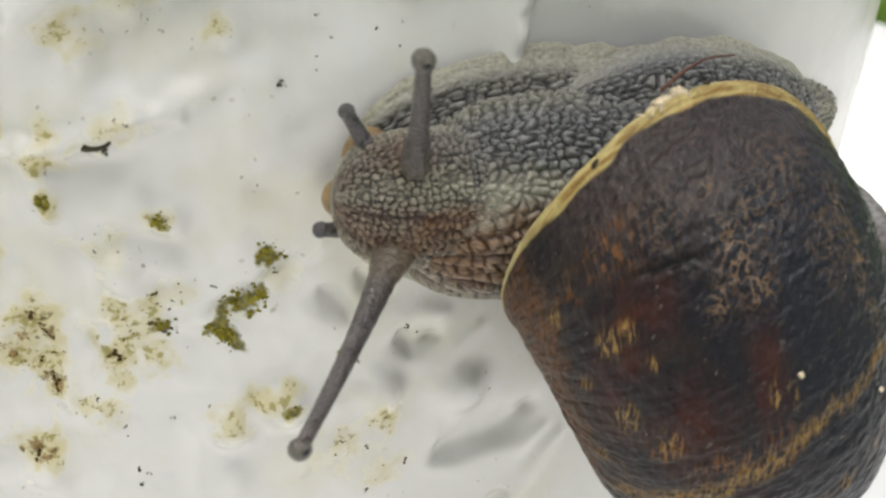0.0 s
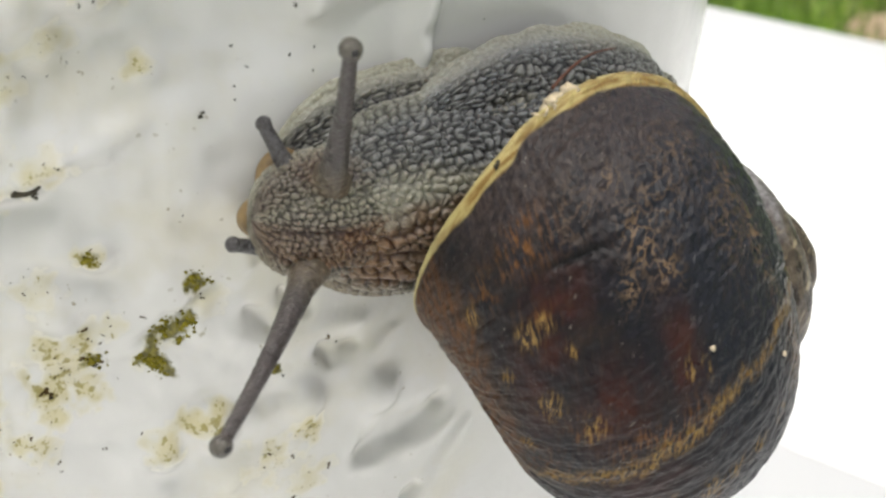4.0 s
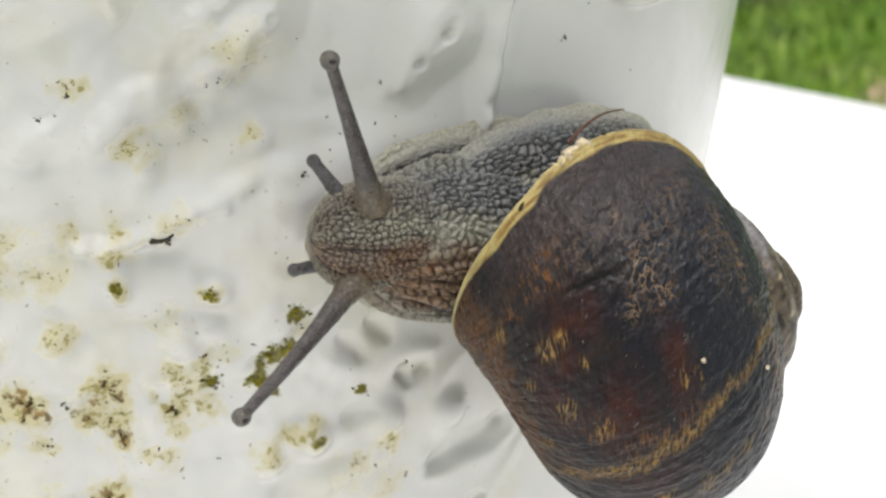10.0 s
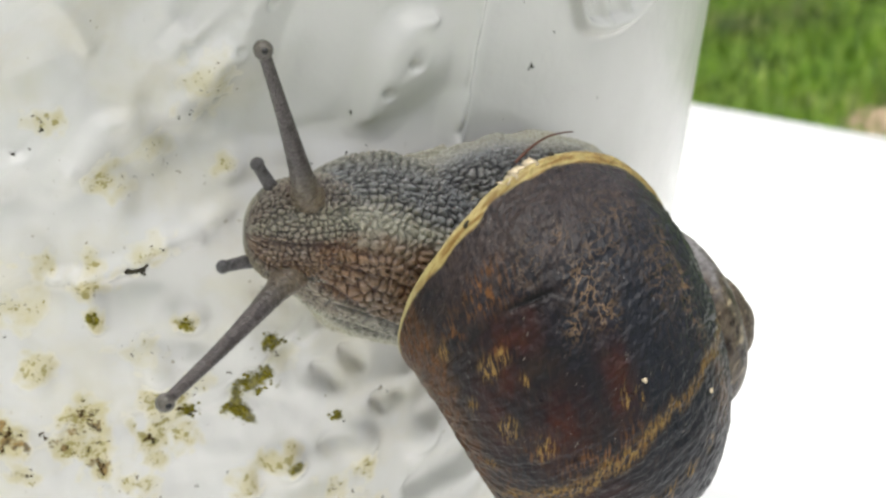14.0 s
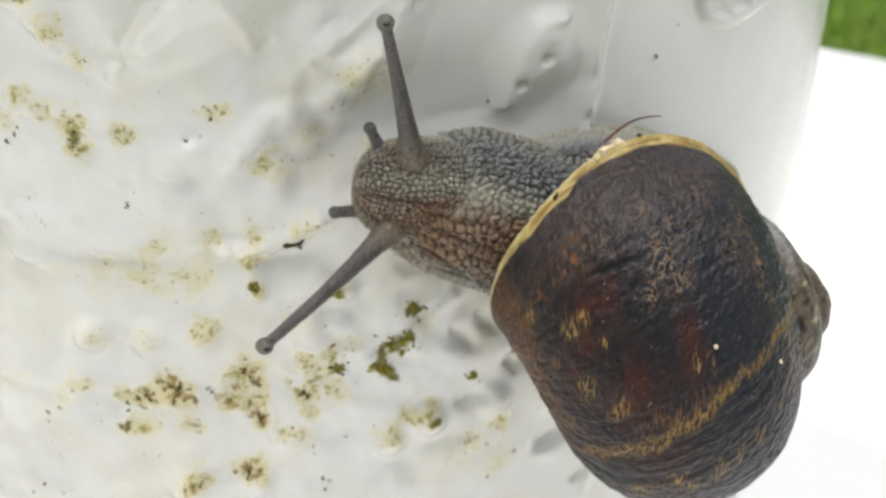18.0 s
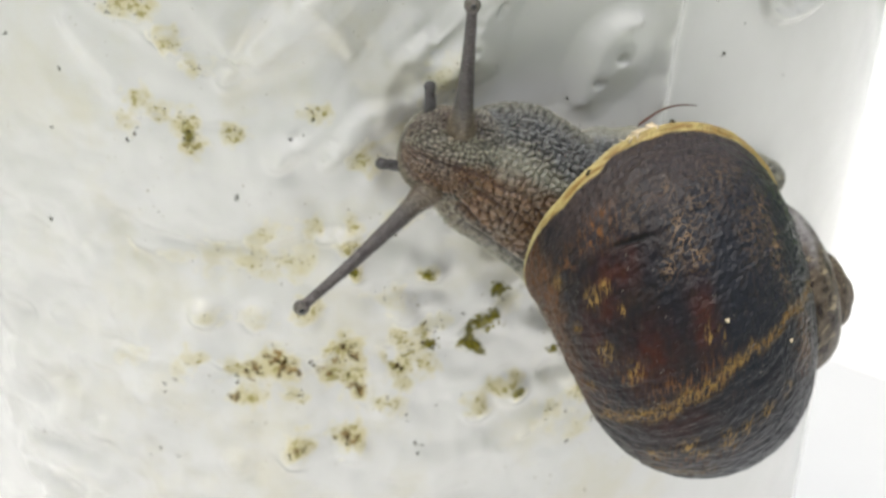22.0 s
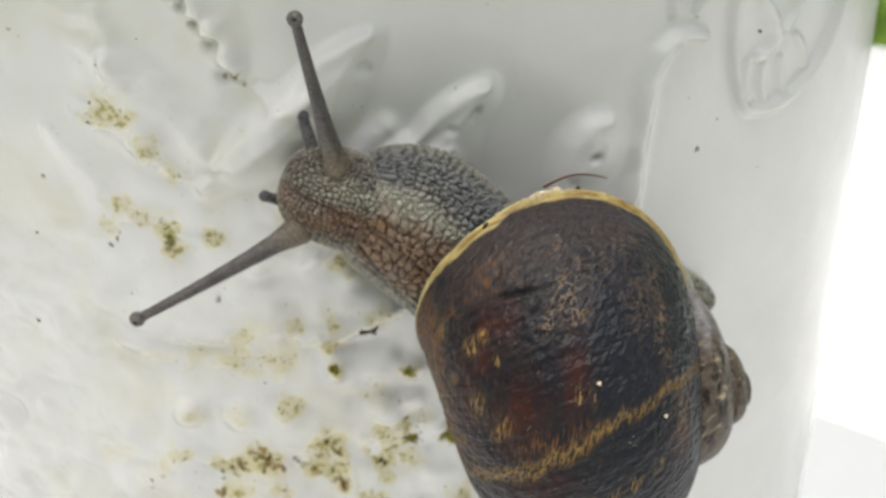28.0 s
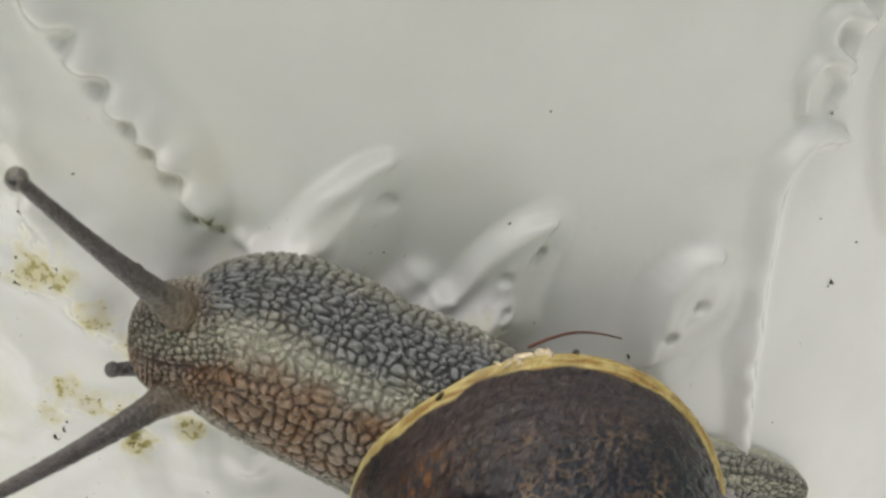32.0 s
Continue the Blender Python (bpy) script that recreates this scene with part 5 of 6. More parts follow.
def motions():
    root = [
        (0, 0.04689, -0.08224, 0.12730, 0.47, 1.20, 3.82),
        (1, 0.04602, -0.08335, 0.12781, -0.10, 0.48, 2.41),
        (2, 0.04559, -0.08346, 0.12804, 0.51, 0.33, 2.49),
        (3, 0.04527, -0.08379, 0.12834, -0.03, -0.11, 1.65),
        (3.5, 0.04509, -0.08428, 0.12850, 0.08, -0.09, 1.58),
        (4.5, 0.04467, -0.08537, 0.12884, -0.09, -0.84, 1.10),
        (5.5, 0.04413, -0.08586, 0.12910, -0.21, -1.34, 0.85),
        (6, 0.04382, -0.08575, 0.12920, -0.06, -1.09, 1.01),
        (7, 0.04329, -0.08609, 0.12922, 0.43, -1.05, 0.87),
        (8, 0.04278, -0.08675, 0.12950, 0.46, -0.67, 0.51),
        (9, 0.04228, -0.08679, 0.12955, 0.39, -0.40, 0.16),
        (10, 0.04193, -0.08725, 0.12999, 0.00, 0.00, -0.00),
        (11, 0.04149, -0.08771, 0.13055, -0.59, 0.41, -0.17),
        (12, 0.04072, -0.08811, 0.13062, -0.18, 1.24, -1.27),
        (13, 0.04008, -0.08842, 0.13109, -0.77, 1.31, -1.32),
        (14, 0.03951, -0.08927, 0.13173, -1.28, 1.39, -1.56),
        (15, 0.03869, -0.08990, 0.13218, -1.50, 1.98, -2.09),
        (15.5, 0.03827, -0.09039, 0.13226, -1.21, 2.46, -2.14),
        (16.5, 0.03743, -0.09126, 0.13298, -2.00, 2.72, -1.76),
        (17.5, 0.03653, -0.09185, 0.13408, -3.85, 2.72, -1.60),
        (18, 0.03605, -0.09207, 0.13453, -4.62, 2.93, -1.88),
        (19, 0.03498, -0.09293, 0.13545, -5.47, 3.69, -2.55),
        (20, 0.03378, -0.09323, 0.13609, -6.24, 4.35, -3.58),
        (21, 0.03254, -0.09449, 0.13716, -7.14, 4.82, -4.47),
        (22, 0.03135, -0.09485, 0.13845, -8.42, 5.13, -5.31),
        (23, 0.03026, -0.09442, 0.13924, -9.08, 6.44, -6.51),
        (24, 0.02901, -0.09435, 0.14040, -10.90, 6.55, -7.69),
        (24.5, 0.02835, -0.09444, 0.14103, -11.57, 6.35, -7.83),
        (25.5, 0.02706, -0.09473, 0.14238, -12.94, 7.06, -8.70),
        (26.5, 0.02574, -0.09503, 0.14392, -14.12, 8.09, -9.54),
        (27, 0.02506, -0.09511, 0.14473, -14.57, 8.23, -9.62),
        (28, 0.02374, -0.09592, 0.14620, -15.25, 10.30, -10.67),
        (29, 0.02206, -0.09693, 0.14747, -15.54, 12.09, -11.71),
        (30, 0.02008, -0.09705, 0.14827, -15.83, 12.73, -12.72),
        (30.5, 0.01871, -0.09624, 0.14847, -16.28, 12.95, -14.07),
        (31, 0.01734, -0.09542, 0.14866, -16.73, 13.16, -15.41),
        (31.5, 0.01576, -0.09416, 0.14858, -16.71, 13.28, -16.95),
        (32, 0.01418, -0.09290, 0.14849, -16.70, 13.39, -18.48),
    ]
    head_rows = [
        (0, -0.01009, 0.00992, -0.00470, -96.30, -1.24, -157.27),
        (1, -0.00964, 0.01072, -0.00502, -97.10, -3.38, -155.76),
        (2, -0.00944, 0.01065, -0.00533, -96.62, -5.65, -155.84),
        (3, -0.00958, 0.01074, -0.00529, -97.30, -5.55, -155.18),
        (3.5, -0.00955, 0.01112, -0.00534, -97.18, -4.67, -155.37),
        (4.5, -0.00959, 0.01194, -0.00516, -97.62, -2.43, -155.49),
        (5.5, -0.00948, 0.01217, -0.00493, -97.94, -0.43, -155.84),
        (6, -0.00934, 0.01194, -0.00489, -97.69, 0.42, -156.27),
        (7, -0.00935, 0.01191, -0.00454, -97.22, 0.60, -156.61),
        (8, -0.00950, 0.01217, -0.00435, -97.04, 0.36, -156.67),
        (9, -0.00969, 0.01180, -0.00395, -96.99, -1.34, -156.58),
        (10, -0.01001, 0.01194, -0.00399, -97.21, -4.25, -156.49),
        (11, -0.01029, 0.01202, -0.00388, -97.62, -5.92, -156.56),
        (12, -0.01047, 0.01174, -0.00317, -96.89, -4.72, -156.21),
        (13, -0.01068, 0.01157, -0.00233, -97.42, -3.63, -156.89),
        (14, -0.01102, 0.01191, -0.00181, -97.88, -4.37, -157.16),
        (15, -0.01118, 0.01199, -0.00140, -97.88, -5.84, -157.03),
        (15.5, -0.01122, 0.01224, -0.00120, -97.45, -6.35, -157.26),
        (16.5, -0.01117, 0.01279, -0.00099, -98.15, -6.78, -158.09),
        (17.5, -0.01112, 0.01308, -0.00094, -99.94, -6.48, -158.66),
        (18, -0.01118, 0.01306, -0.00094, -100.61, -6.26, -158.65),
        (19, -0.01131, 0.01343, -0.00120, -101.15, -5.98, -158.64),
        (20, -0.01146, 0.01309, -0.00099, -101.66, -7.26, -158.02),
        (21, -0.01160, 0.01368, -0.00059, -102.42, -9.87, -157.19),
        (22, -0.01171, 0.01335, -0.00010, -103.67, -12.88, -156.12),
        (23, -0.01194, 0.01212, 0.00039, -103.87, -14.54, -155.15),
        (24, -0.01222, 0.01123, 0.00094, -105.62, -15.65, -153.98),
        (24.5, -0.01234, 0.01097, 0.00117, -106.46, -16.11, -153.96),
        (25.5, -0.01288, 0.01050, 0.00118, -107.51, -15.08, -154.12),
        (26.5, -0.01341, 0.01012, 0.00084, -108.24, -13.49, -154.68),
        (27, -0.01360, 0.00995, 0.00070, -108.71, -13.09, -155.18),
        (28, -0.01423, 0.01014, 0.00016, -108.55, -11.03, -155.95),
        (29, -0.01500, 0.01049, -0.00041, -108.14, -6.25, -158.04),
        (30, -0.01610, 0.00986, -0.00088, -108.40, 0.63, -161.29),
        (30.5, -0.01642, 0.00848, -0.00112, -108.76, 4.70, -162.44),
        (31, -0.01666, 0.00712, -0.00128, -109.18, 7.92, -163.30),
        (31.5, -0.01630, 0.00536, -0.00122, -109.02, 9.74, -163.25),
        (32, -0.01552, 0.00376, -0.00107, -108.77, 11.07, -162.75),
    ]
    neck_rows = [
        (0, -0.00521, 0.01324, -0.00674, -96.27, 3.29, -155.07),
        (1, -0.00557, 0.01375, -0.00663, -97.07, 3.44, -153.88),
        (2, -0.00603, 0.01327, -0.00654, -96.60, 3.81, -154.15),
        (3, -0.00640, 0.01328, -0.00630, -97.28, 3.64, -153.49),
        (3.5, -0.00612, 0.01380, -0.00639, -97.17, 3.23, -153.45),
        (4.5, -0.00518, 0.01521, -0.00659, -97.66, 1.49, -153.02),
        (5.5, -0.00410, 0.01602, -0.00687, -97.99, -0.12, -152.88),
        (6, -0.00365, 0.01592, -0.00702, -97.74, -0.79, -153.10),
        (7, -0.00366, 0.01589, -0.00718, -97.28, -3.31, -153.15),
        (8, -0.00415, 0.01601, -0.00740, -97.11, -5.82, -153.00),
        (9, -0.00485, 0.01537, -0.00700, -97.09, -8.26, -152.91),
        (10, -0.00560, 0.01515, -0.00618, -97.27, -8.74, -153.11),
        (11, -0.00626, 0.01487, -0.00491, -97.65, -9.59, -153.17),
        (12, -0.00672, 0.01441, -0.00355, -96.98, -12.75, -152.27),
        (13, -0.00704, 0.01416, -0.00283, -97.70, -18.01, -151.98),
        (14, -0.00754, 0.01445, -0.00268, -98.40, -22.46, -151.55),
        (15, -0.00782, 0.01452, -0.00261, -98.50, -24.72, -151.35),
        (15.5, -0.00790, 0.01472, -0.00255, -98.02, -24.82, -151.87),
        (16.5, -0.00776, 0.01531, -0.00270, -98.59, -22.38, -153.04),
        (17.5, -0.00754, 0.01572, -0.00292, -100.28, -19.42, -153.62),
        (18, -0.00751, 0.01577, -0.00295, -100.91, -18.62, -153.54),
        (19, -0.00752, 0.01617, -0.00299, -101.50, -19.74, -153.06),
        (20, -0.00763, 0.01584, -0.00250, -102.32, -23.95, -151.55),
        (21, -0.00771, 0.01649, -0.00205, -103.52, -28.45, -149.87),
        (22, -0.00780, 0.01625, -0.00169, -104.92, -29.91, -148.66),
        (23, -0.00812, 0.01503, -0.00118, -104.75, -28.45, -148.63),
        (24, -0.00831, 0.01424, -0.00059, -106.43, -27.62, -147.64),
        (24.5, -0.00824, 0.01406, -0.00035, -107.39, -28.08, -147.43),
        (25.5, -0.00810, 0.01385, -0.00017, -108.58, -28.00, -147.05),
        (26.5, -0.00794, 0.01366, -0.00019, -109.44, -27.76, -147.06),
        (27, -0.00785, 0.01349, -0.00018, -110.03, -27.87, -147.28),
        (28, -0.00830, 0.01357, -0.00032, -109.76, -26.75, -148.03),
        (29, -0.00981, 0.01347, -0.00060, -108.69, -21.48, -150.69),
        (30, -0.01174, 0.01232, -0.00076, -108.16, -14.03, -153.88),
        (30.5, -0.01262, 0.01060, -0.00049, -108.29, -13.34, -153.52),
        (31, -0.01338, 0.00889, -0.00018, -108.53, -14.06, -152.65),
        (31.5, -0.01301, 0.00722, -0.00013, -108.14, -13.50, -152.06),
        (32, -0.01223, 0.00573, -0.00009, -107.67, -12.68, -151.42),
    ]
    body_rows = [
        (0, 0.00873, 0.02290, -0.00339, -96.38, -6.22, -142.13),
        (1, 0.00843, 0.02357, -0.00322, -97.24, -6.74, -140.85),
        (2, 0.00818, 0.02287, -0.00304, -96.84, -7.36, -141.26),
        (3, 0.00742, 0.02258, -0.00259, -97.51, -7.31, -140.69),
        (3.5, 0.00726, 0.02274, -0.00260, -97.39, -7.40, -140.81),
        (4.5, 0.00689, 0.02332, -0.00272, -97.97, -8.11, -140.57),
        (5.5, 0.00671, 0.02332, -0.00292, -98.36, -8.53, -140.68),
        (6, 0.00679, 0.02291, -0.00305, -98.05, -8.23, -141.16),
        (7, 0.00658, 0.02270, -0.00343, -97.59, -7.52, -141.83),
        (8, 0.00627, 0.02291, -0.00397, -97.30, -5.83, -142.35),
        (9, 0.00593, 0.02248, -0.00422, -97.16, -4.41, -142.88),
        (10, 0.00573, 0.02260, -0.00453, -97.23, -3.12, -143.39),
        (11, 0.00579, 0.02285, -0.00476, -97.48, -2.05, -143.71),
        (12, 0.00575, 0.02297, -0.00474, -96.68, -1.83, -143.11),
        (13, 0.00577, 0.02285, -0.00469, -97.19, -2.42, -143.54),
        (14, 0.00553, 0.02323, -0.00476, -97.63, -3.67, -143.76),
        (15, 0.00536, 0.02333, -0.00481, -97.54, -4.74, -143.80),
        (15.5, 0.00534, 0.02349, -0.00491, -97.08, -5.40, -144.14),
        (16.5, 0.00570, 0.02398, -0.00527, -97.72, -6.75, -145.01),
        (17.5, 0.00579, 0.02423, -0.00564, -99.39, -7.38, -145.44),
        (18, 0.00547, 0.02412, -0.00577, -99.96, -7.24, -145.33),
        (19, 0.00366, 0.02341, -0.00604, -100.27, -6.23, -145.33),
        (20, 0.00118, 0.02167, -0.00602, -100.53, -4.71, -145.12),
        (21, 0.00003, 0.02183, -0.00637, -101.02, -3.43, -145.06),
        (22, 0.00156, 0.02314, -0.00730, -101.94, -2.45, -144.99),
        (23, 0.00417, 0.02435, -0.00810, -101.78, -1.41, -144.87),
        (24, 0.00569, 0.02540, -0.00834, -103.26, -1.13, -144.59),
        (24.5, 0.00587, 0.02541, -0.00834, -104.06, -1.59, -144.86),
        (25.5, 0.00563, 0.02515, -0.00804, -104.98, -1.74, -145.07),
        (26.5, 0.00494, 0.02443, -0.00773, -105.63, -2.04, -145.47),
        (27, 0.00456, 0.02389, -0.00765, -106.15, -2.71, -145.90),
        (28, 0.00369, 0.02348, -0.00734, -105.87, -2.68, -146.46),
        (29, 0.00254, 0.02287, -0.00671, -105.47, -3.57, -146.94),
        (30, 0.00231, 0.02200, -0.00602, -105.60, -5.25, -146.84),
        (30.5, 0.00411, 0.02211, -0.00624, -105.63, -5.53, -145.94),
        (31, 0.00600, 0.02240, -0.00660, -105.65, -5.93, -144.99),
        (31.5, 0.00671, 0.02124, -0.00658, -105.22, -6.89, -143.69),
        (32, 0.00704, 0.01981, -0.00643, -104.78, -7.98, -142.36),
    ]
    tail_rows = [
        (0, 0.02938, 0.05503, -0.00836, -95.30, -9.40, -118.31),
        (1, 0.02863, 0.05602, -0.00851, -96.28, -7.77, -117.69),
        (2, 0.02876, 0.05466, -0.00896, -96.22, -6.74, -118.95),
        (3, 0.02761, 0.05356, -0.00818, -96.98, -4.92, -119.37),
        (3.5, 0.02737, 0.05303, -0.00799, -96.97, -4.38, -119.96),
        (4.5, 0.02651, 0.05238, -0.00755, -97.80, -3.68, -120.57),
        (5.5, 0.02604, 0.05124, -0.00711, -98.36, -3.17, -121.32),
        (6, 0.02615, 0.05019, -0.00689, -98.09, -2.87, -122.00),
        (7, 0.02581, 0.04900, -0.00693, -97.82, -2.78, -122.83),
        (8, 0.02529, 0.04839, -0.00684, -97.49, -2.28, -123.39),
        (9, 0.02488, 0.04742, -0.00654, -97.30, -1.91, -123.91),
        (10, 0.02471, 0.04718, -0.00618, -97.18, -1.40, -124.47),
        (11, 0.02476, 0.04715, -0.00575, -97.15, -0.96, -124.88),
        (12, 0.02439, 0.04738, -0.00565, -96.18, -1.40, -124.33),
        (13, 0.02462, 0.04718, -0.00577, -96.41, -1.79, -124.79),
        (14, 0.02463, 0.04770, -0.00634, -96.55, -2.54, -124.99),
        (15, 0.02468, 0.04805, -0.00677, -96.11, -3.21, -125.00),
        (15.5, 0.02491, 0.04825, -0.00707, -95.51, -3.70, -125.30),
        (16.5, 0.02565, 0.04846, -0.00737, -95.72, -3.97, -126.21),
        (17.5, 0.02623, 0.04867, -0.00727, -96.79, -3.47, -126.78),
        (18, 0.02629, 0.04885, -0.00717, -97.04, -3.19, -126.72),
        (19, 0.02647, 0.04954, -0.00724, -96.84, -2.99, -126.59),
        (20, 0.02645, 0.04977, -0.00713, -96.62, -2.92, -126.14),
        (21, 0.02650, 0.05097, -0.00734, -96.64, -2.91, -125.85),
        (22, 0.02659, 0.05139, -0.00772, -97.02, -2.81, -125.61),
        (23, 0.02647, 0.05078, -0.00788, -96.17, -2.96, -125.36),
        (24, 0.02616, 0.05074, -0.00784, -96.96, -3.02, -125.00),
        (24.5, 0.02629, 0.05059, -0.00815, -97.54, -3.47, -125.24),
        (25.5, 0.02635, 0.05062, -0.00836, -97.71, -3.79, -125.48),
        (26.5, 0.02655, 0.05050, -0.00879, -97.59, -4.21, -125.99),
        (27, 0.02678, 0.05022, -0.00933, -97.86, -4.78, -126.47),
        (28, 0.02703, 0.05035, -0.00954, -96.65, -4.96, -127.26),
        (29, 0.02737, 0.05047, -0.00956, -95.46, -5.87, -128.05),
        (30, 0.02766, 0.04983, -0.00943, -95.11, -6.23, -128.36),
        (30.5, 0.02765, 0.04914, -0.00907, -94.83, -4.02, -127.77),
        (31, 0.02716, 0.04783, -0.00890, -94.57, -1.73, -127.16),
        (31.5, 0.02803, 0.04780, -0.00893, -94.01, -1.27, -126.10),
        (32, 0.02903, 0.04800, -0.00913, -93.43, -1.33, -125.02),
    ]
    foot_rows = [
        (0, -0.00369, 0.01746, -0.00522, -96.17, -1.82, -152.66),
        (1, -0.00337, 0.01841, -0.00522, -97.00, -4.11, -150.68),
        (2, -0.00306, 0.01833, -0.00528, -96.56, -6.29, -150.31),
        (3, -0.00310, 0.01857, -0.00499, -97.29, -7.59, -148.98),
        (3.5, -0.00290, 0.01904, -0.00512, -97.20, -8.04, -148.75),
        (4.5, -0.00266, 0.02012, -0.00520, -97.77, -9.15, -147.95),
        (5.5, -0.00231, 0.02054, -0.00528, -98.17, -9.84, -147.57),
        (6, -0.00201, 0.02036, -0.00539, -97.90, -9.75, -147.82),
        (7, -0.00192, 0.02038, -0.00555, -97.45, -9.74, -148.05),
        (8, -0.00197, 0.02074, -0.00584, -97.23, -8.94, -148.13),
        (9, -0.00197, 0.02054, -0.00599, -97.13, -8.47, -148.25),
        (10, -0.00151, 0.02110, -0.00623, -97.27, -8.42, -148.28),
        (11, -0.00063, 0.02186, -0.00637, -97.57, -8.63, -148.11),
        (12, -0.00004, 0.02227, -0.00641, -96.76, -8.79, -147.26),
        (13, 0.00003, 0.02232, -0.00664, -97.22, -8.47, -147.49),
        (14, -0.00035, 0.02271, -0.00710, -97.60, -7.99, -147.63),
        (15, -0.00029, 0.02299, -0.00738, -97.45, -7.33, -147.64),
        (15.5, 0.00023, 0.02348, -0.00745, -96.95, -7.19, -147.85),
        (16.5, 0.00203, 0.02489, -0.00742, -97.51, -6.93, -148.40),
        (17.5, 0.00383, 0.02622, -0.00742, -99.12, -6.32, -148.50),
        (18, 0.00436, 0.02668, -0.00751, -99.65, -5.83, -148.20),
        (19, 0.00465, 0.02749, -0.00814, -99.90, -4.75, -147.67),
        (20, 0.00430, 0.02740, -0.00869, -100.08, -3.76, -146.83),
        (21, 0.00416, 0.02842, -0.00940, -100.46, -3.27, -146.07),
        (22, 0.00486, 0.02919, -0.01003, -101.20, -3.43, -144.91),
        (23, 0.00560, 0.02898, -0.01031, -100.81, -3.81, -143.68),
        (24, 0.00607, 0.02933, -0.01022, -102.02, -4.56, -142.27),
        (24.5, 0.00636, 0.02947, -0.01023, -102.69, -5.32, -141.99),
        (25.5, 0.00689, 0.02988, -0.01011, -103.27, -5.93, -141.20),
        (26.5, 0.00741, 0.03011, -0.01001, -103.55, -6.53, -140.71),
        (27, 0.00770, 0.03007, -0.01006, -103.91, -7.26, -140.72),
        (28, 0.00823, 0.03065, -0.01006, -103.14, -7.40, -140.60),
        (29, 0.00915, 0.03163, -0.01031, -102.24, -7.74, -140.59),
        (30, 0.01029, 0.03203, -0.01079, -101.96, -8.99, -139.93),
        (30.5, 0.01052, 0.03133, -0.01116, -101.78, -10.36, -138.47),
        (31, 0.01082, 0.03073, -0.01173, -101.62, -12.10, -136.95),
        (31.5, 0.01244, 0.03074, -0.01267, -100.99, -12.82, -135.49),
        (32, 0.01432, 0.03110, -0.01370, -100.34, -13.30, -134.08),
    ]
    tentacle_up_rows = [
        (0, 0.00254, -0.01736, 0.01295, 0.00, -37.67, -75.13),
        (1, 0.00250, -0.01788, 0.01316, 0.00, -37.27, -75.76),
        (2, 0.00235, -0.01729, 0.01257, 0.00, -37.88, -73.73),
        (3, 0.00251, -0.01823, 0.01244, 0.00, -35.00, -75.70),
        (3.5, 0.00308, -0.01906, 0.01253, 0.00, -33.60, -74.82),
        (4.5, 0.00286, -0.02042, 0.01194, 0.00, -30.35, -76.65),
        (5.5, 0.00238, -0.02153, 0.01060, 0.00, -25.85, -78.81),
        (6, 0.00302, -0.02180, 0.00974, 0.00, -23.28, -77.12),
        (7, 0.00325, -0.02217, 0.00869, 0.00, -20.22, -76.73),
        (8, 0.00457, -0.02207, 0.00799, 0.00, -18.19, -72.99),
        (9, 0.00663, -0.02120, 0.00830, 0.00, -19.08, -66.58),
        (10, 0.00727, -0.02112, 0.00770, 0.00, -17.36, -64.80),
        (11, 0.00826, -0.01957, 0.01010, 0.00, -24.33, -60.18),
        (12, 0.00578, -0.02002, 0.01150, 0.00, -28.61, -67.52),
        (13, 0.00519, -0.02197, 0.00766, 0.00, -17.24, -71.20),
        (14, 0.00710, -0.02107, 0.00807, 0.00, -18.43, -65.20),
        (15, 0.00923, -0.01987, 0.00819, 0.00, -18.78, -58.19),
        (15.5, 0.00752, -0.01990, 0.01025, 0.00, -24.80, -62.58),
        (16.5, 0.00712, -0.02035, 0.00976, 0.00, -23.32, -64.23),
        (17.5, 0.00651, -0.02092, 0.00910, 0.00, -21.39, -66.57),
        (18, 0.00658, -0.02104, 0.00877, 0.00, -20.45, -66.50),
        (19, 0.00383, -0.02164, 0.00961, 0.00, -22.92, -74.72),
        (20, 0.00715, -0.02102, 0.00815, 0.00, -18.67, -64.98),
        (21, 0.00550, -0.01977, 0.01208, 0.00, -30.43, -68.05),
        (22, 0.00522, -0.02099, 0.01008, 0.00, -24.28, -70.19),
        (23, 0.00772, -0.02108, 0.00721, 0.00, -15.97, -63.62),
        (24, 0.01089, -0.01999, 0.00362, 0.00, -6.04, -54.51),
        (24.5, 0.01007, -0.02045, 0.00424, 0.00, -7.75, -57.06),
        (25.5, 0.00960, -0.02074, 0.00423, 0.00, -7.72, -58.57),
        (26.5, 0.00893, -0.02115, 0.00417, 0.00, -7.54, -60.72),
        (27, 0.00916, -0.02116, 0.00299, 0.00, -4.31, -60.20),
        (28, 0.01028, -0.02012, 0.00522, 0.00, -10.44, -56.06),
        (29, 0.01284, -0.01854, 0.00203, 0.00, -1.71, -47.90),
        (30, 0.01168, -0.01953, 0.00202, 0.00, -1.67, -52.04),
        (30.5, 0.01178, -0.01930, 0.00370, 0.00, -6.26, -51.43),
        (31, 0.01137, -0.01977, 0.00129, 0.00, 0.30, -53.09),
        (31.5, 0.01029, -0.01938, 0.00770, 0.00, -17.36, -54.88),
        (32, 0.00845, -0.01950, 0.01004, 0.00, -24.15, -59.57),
    ]
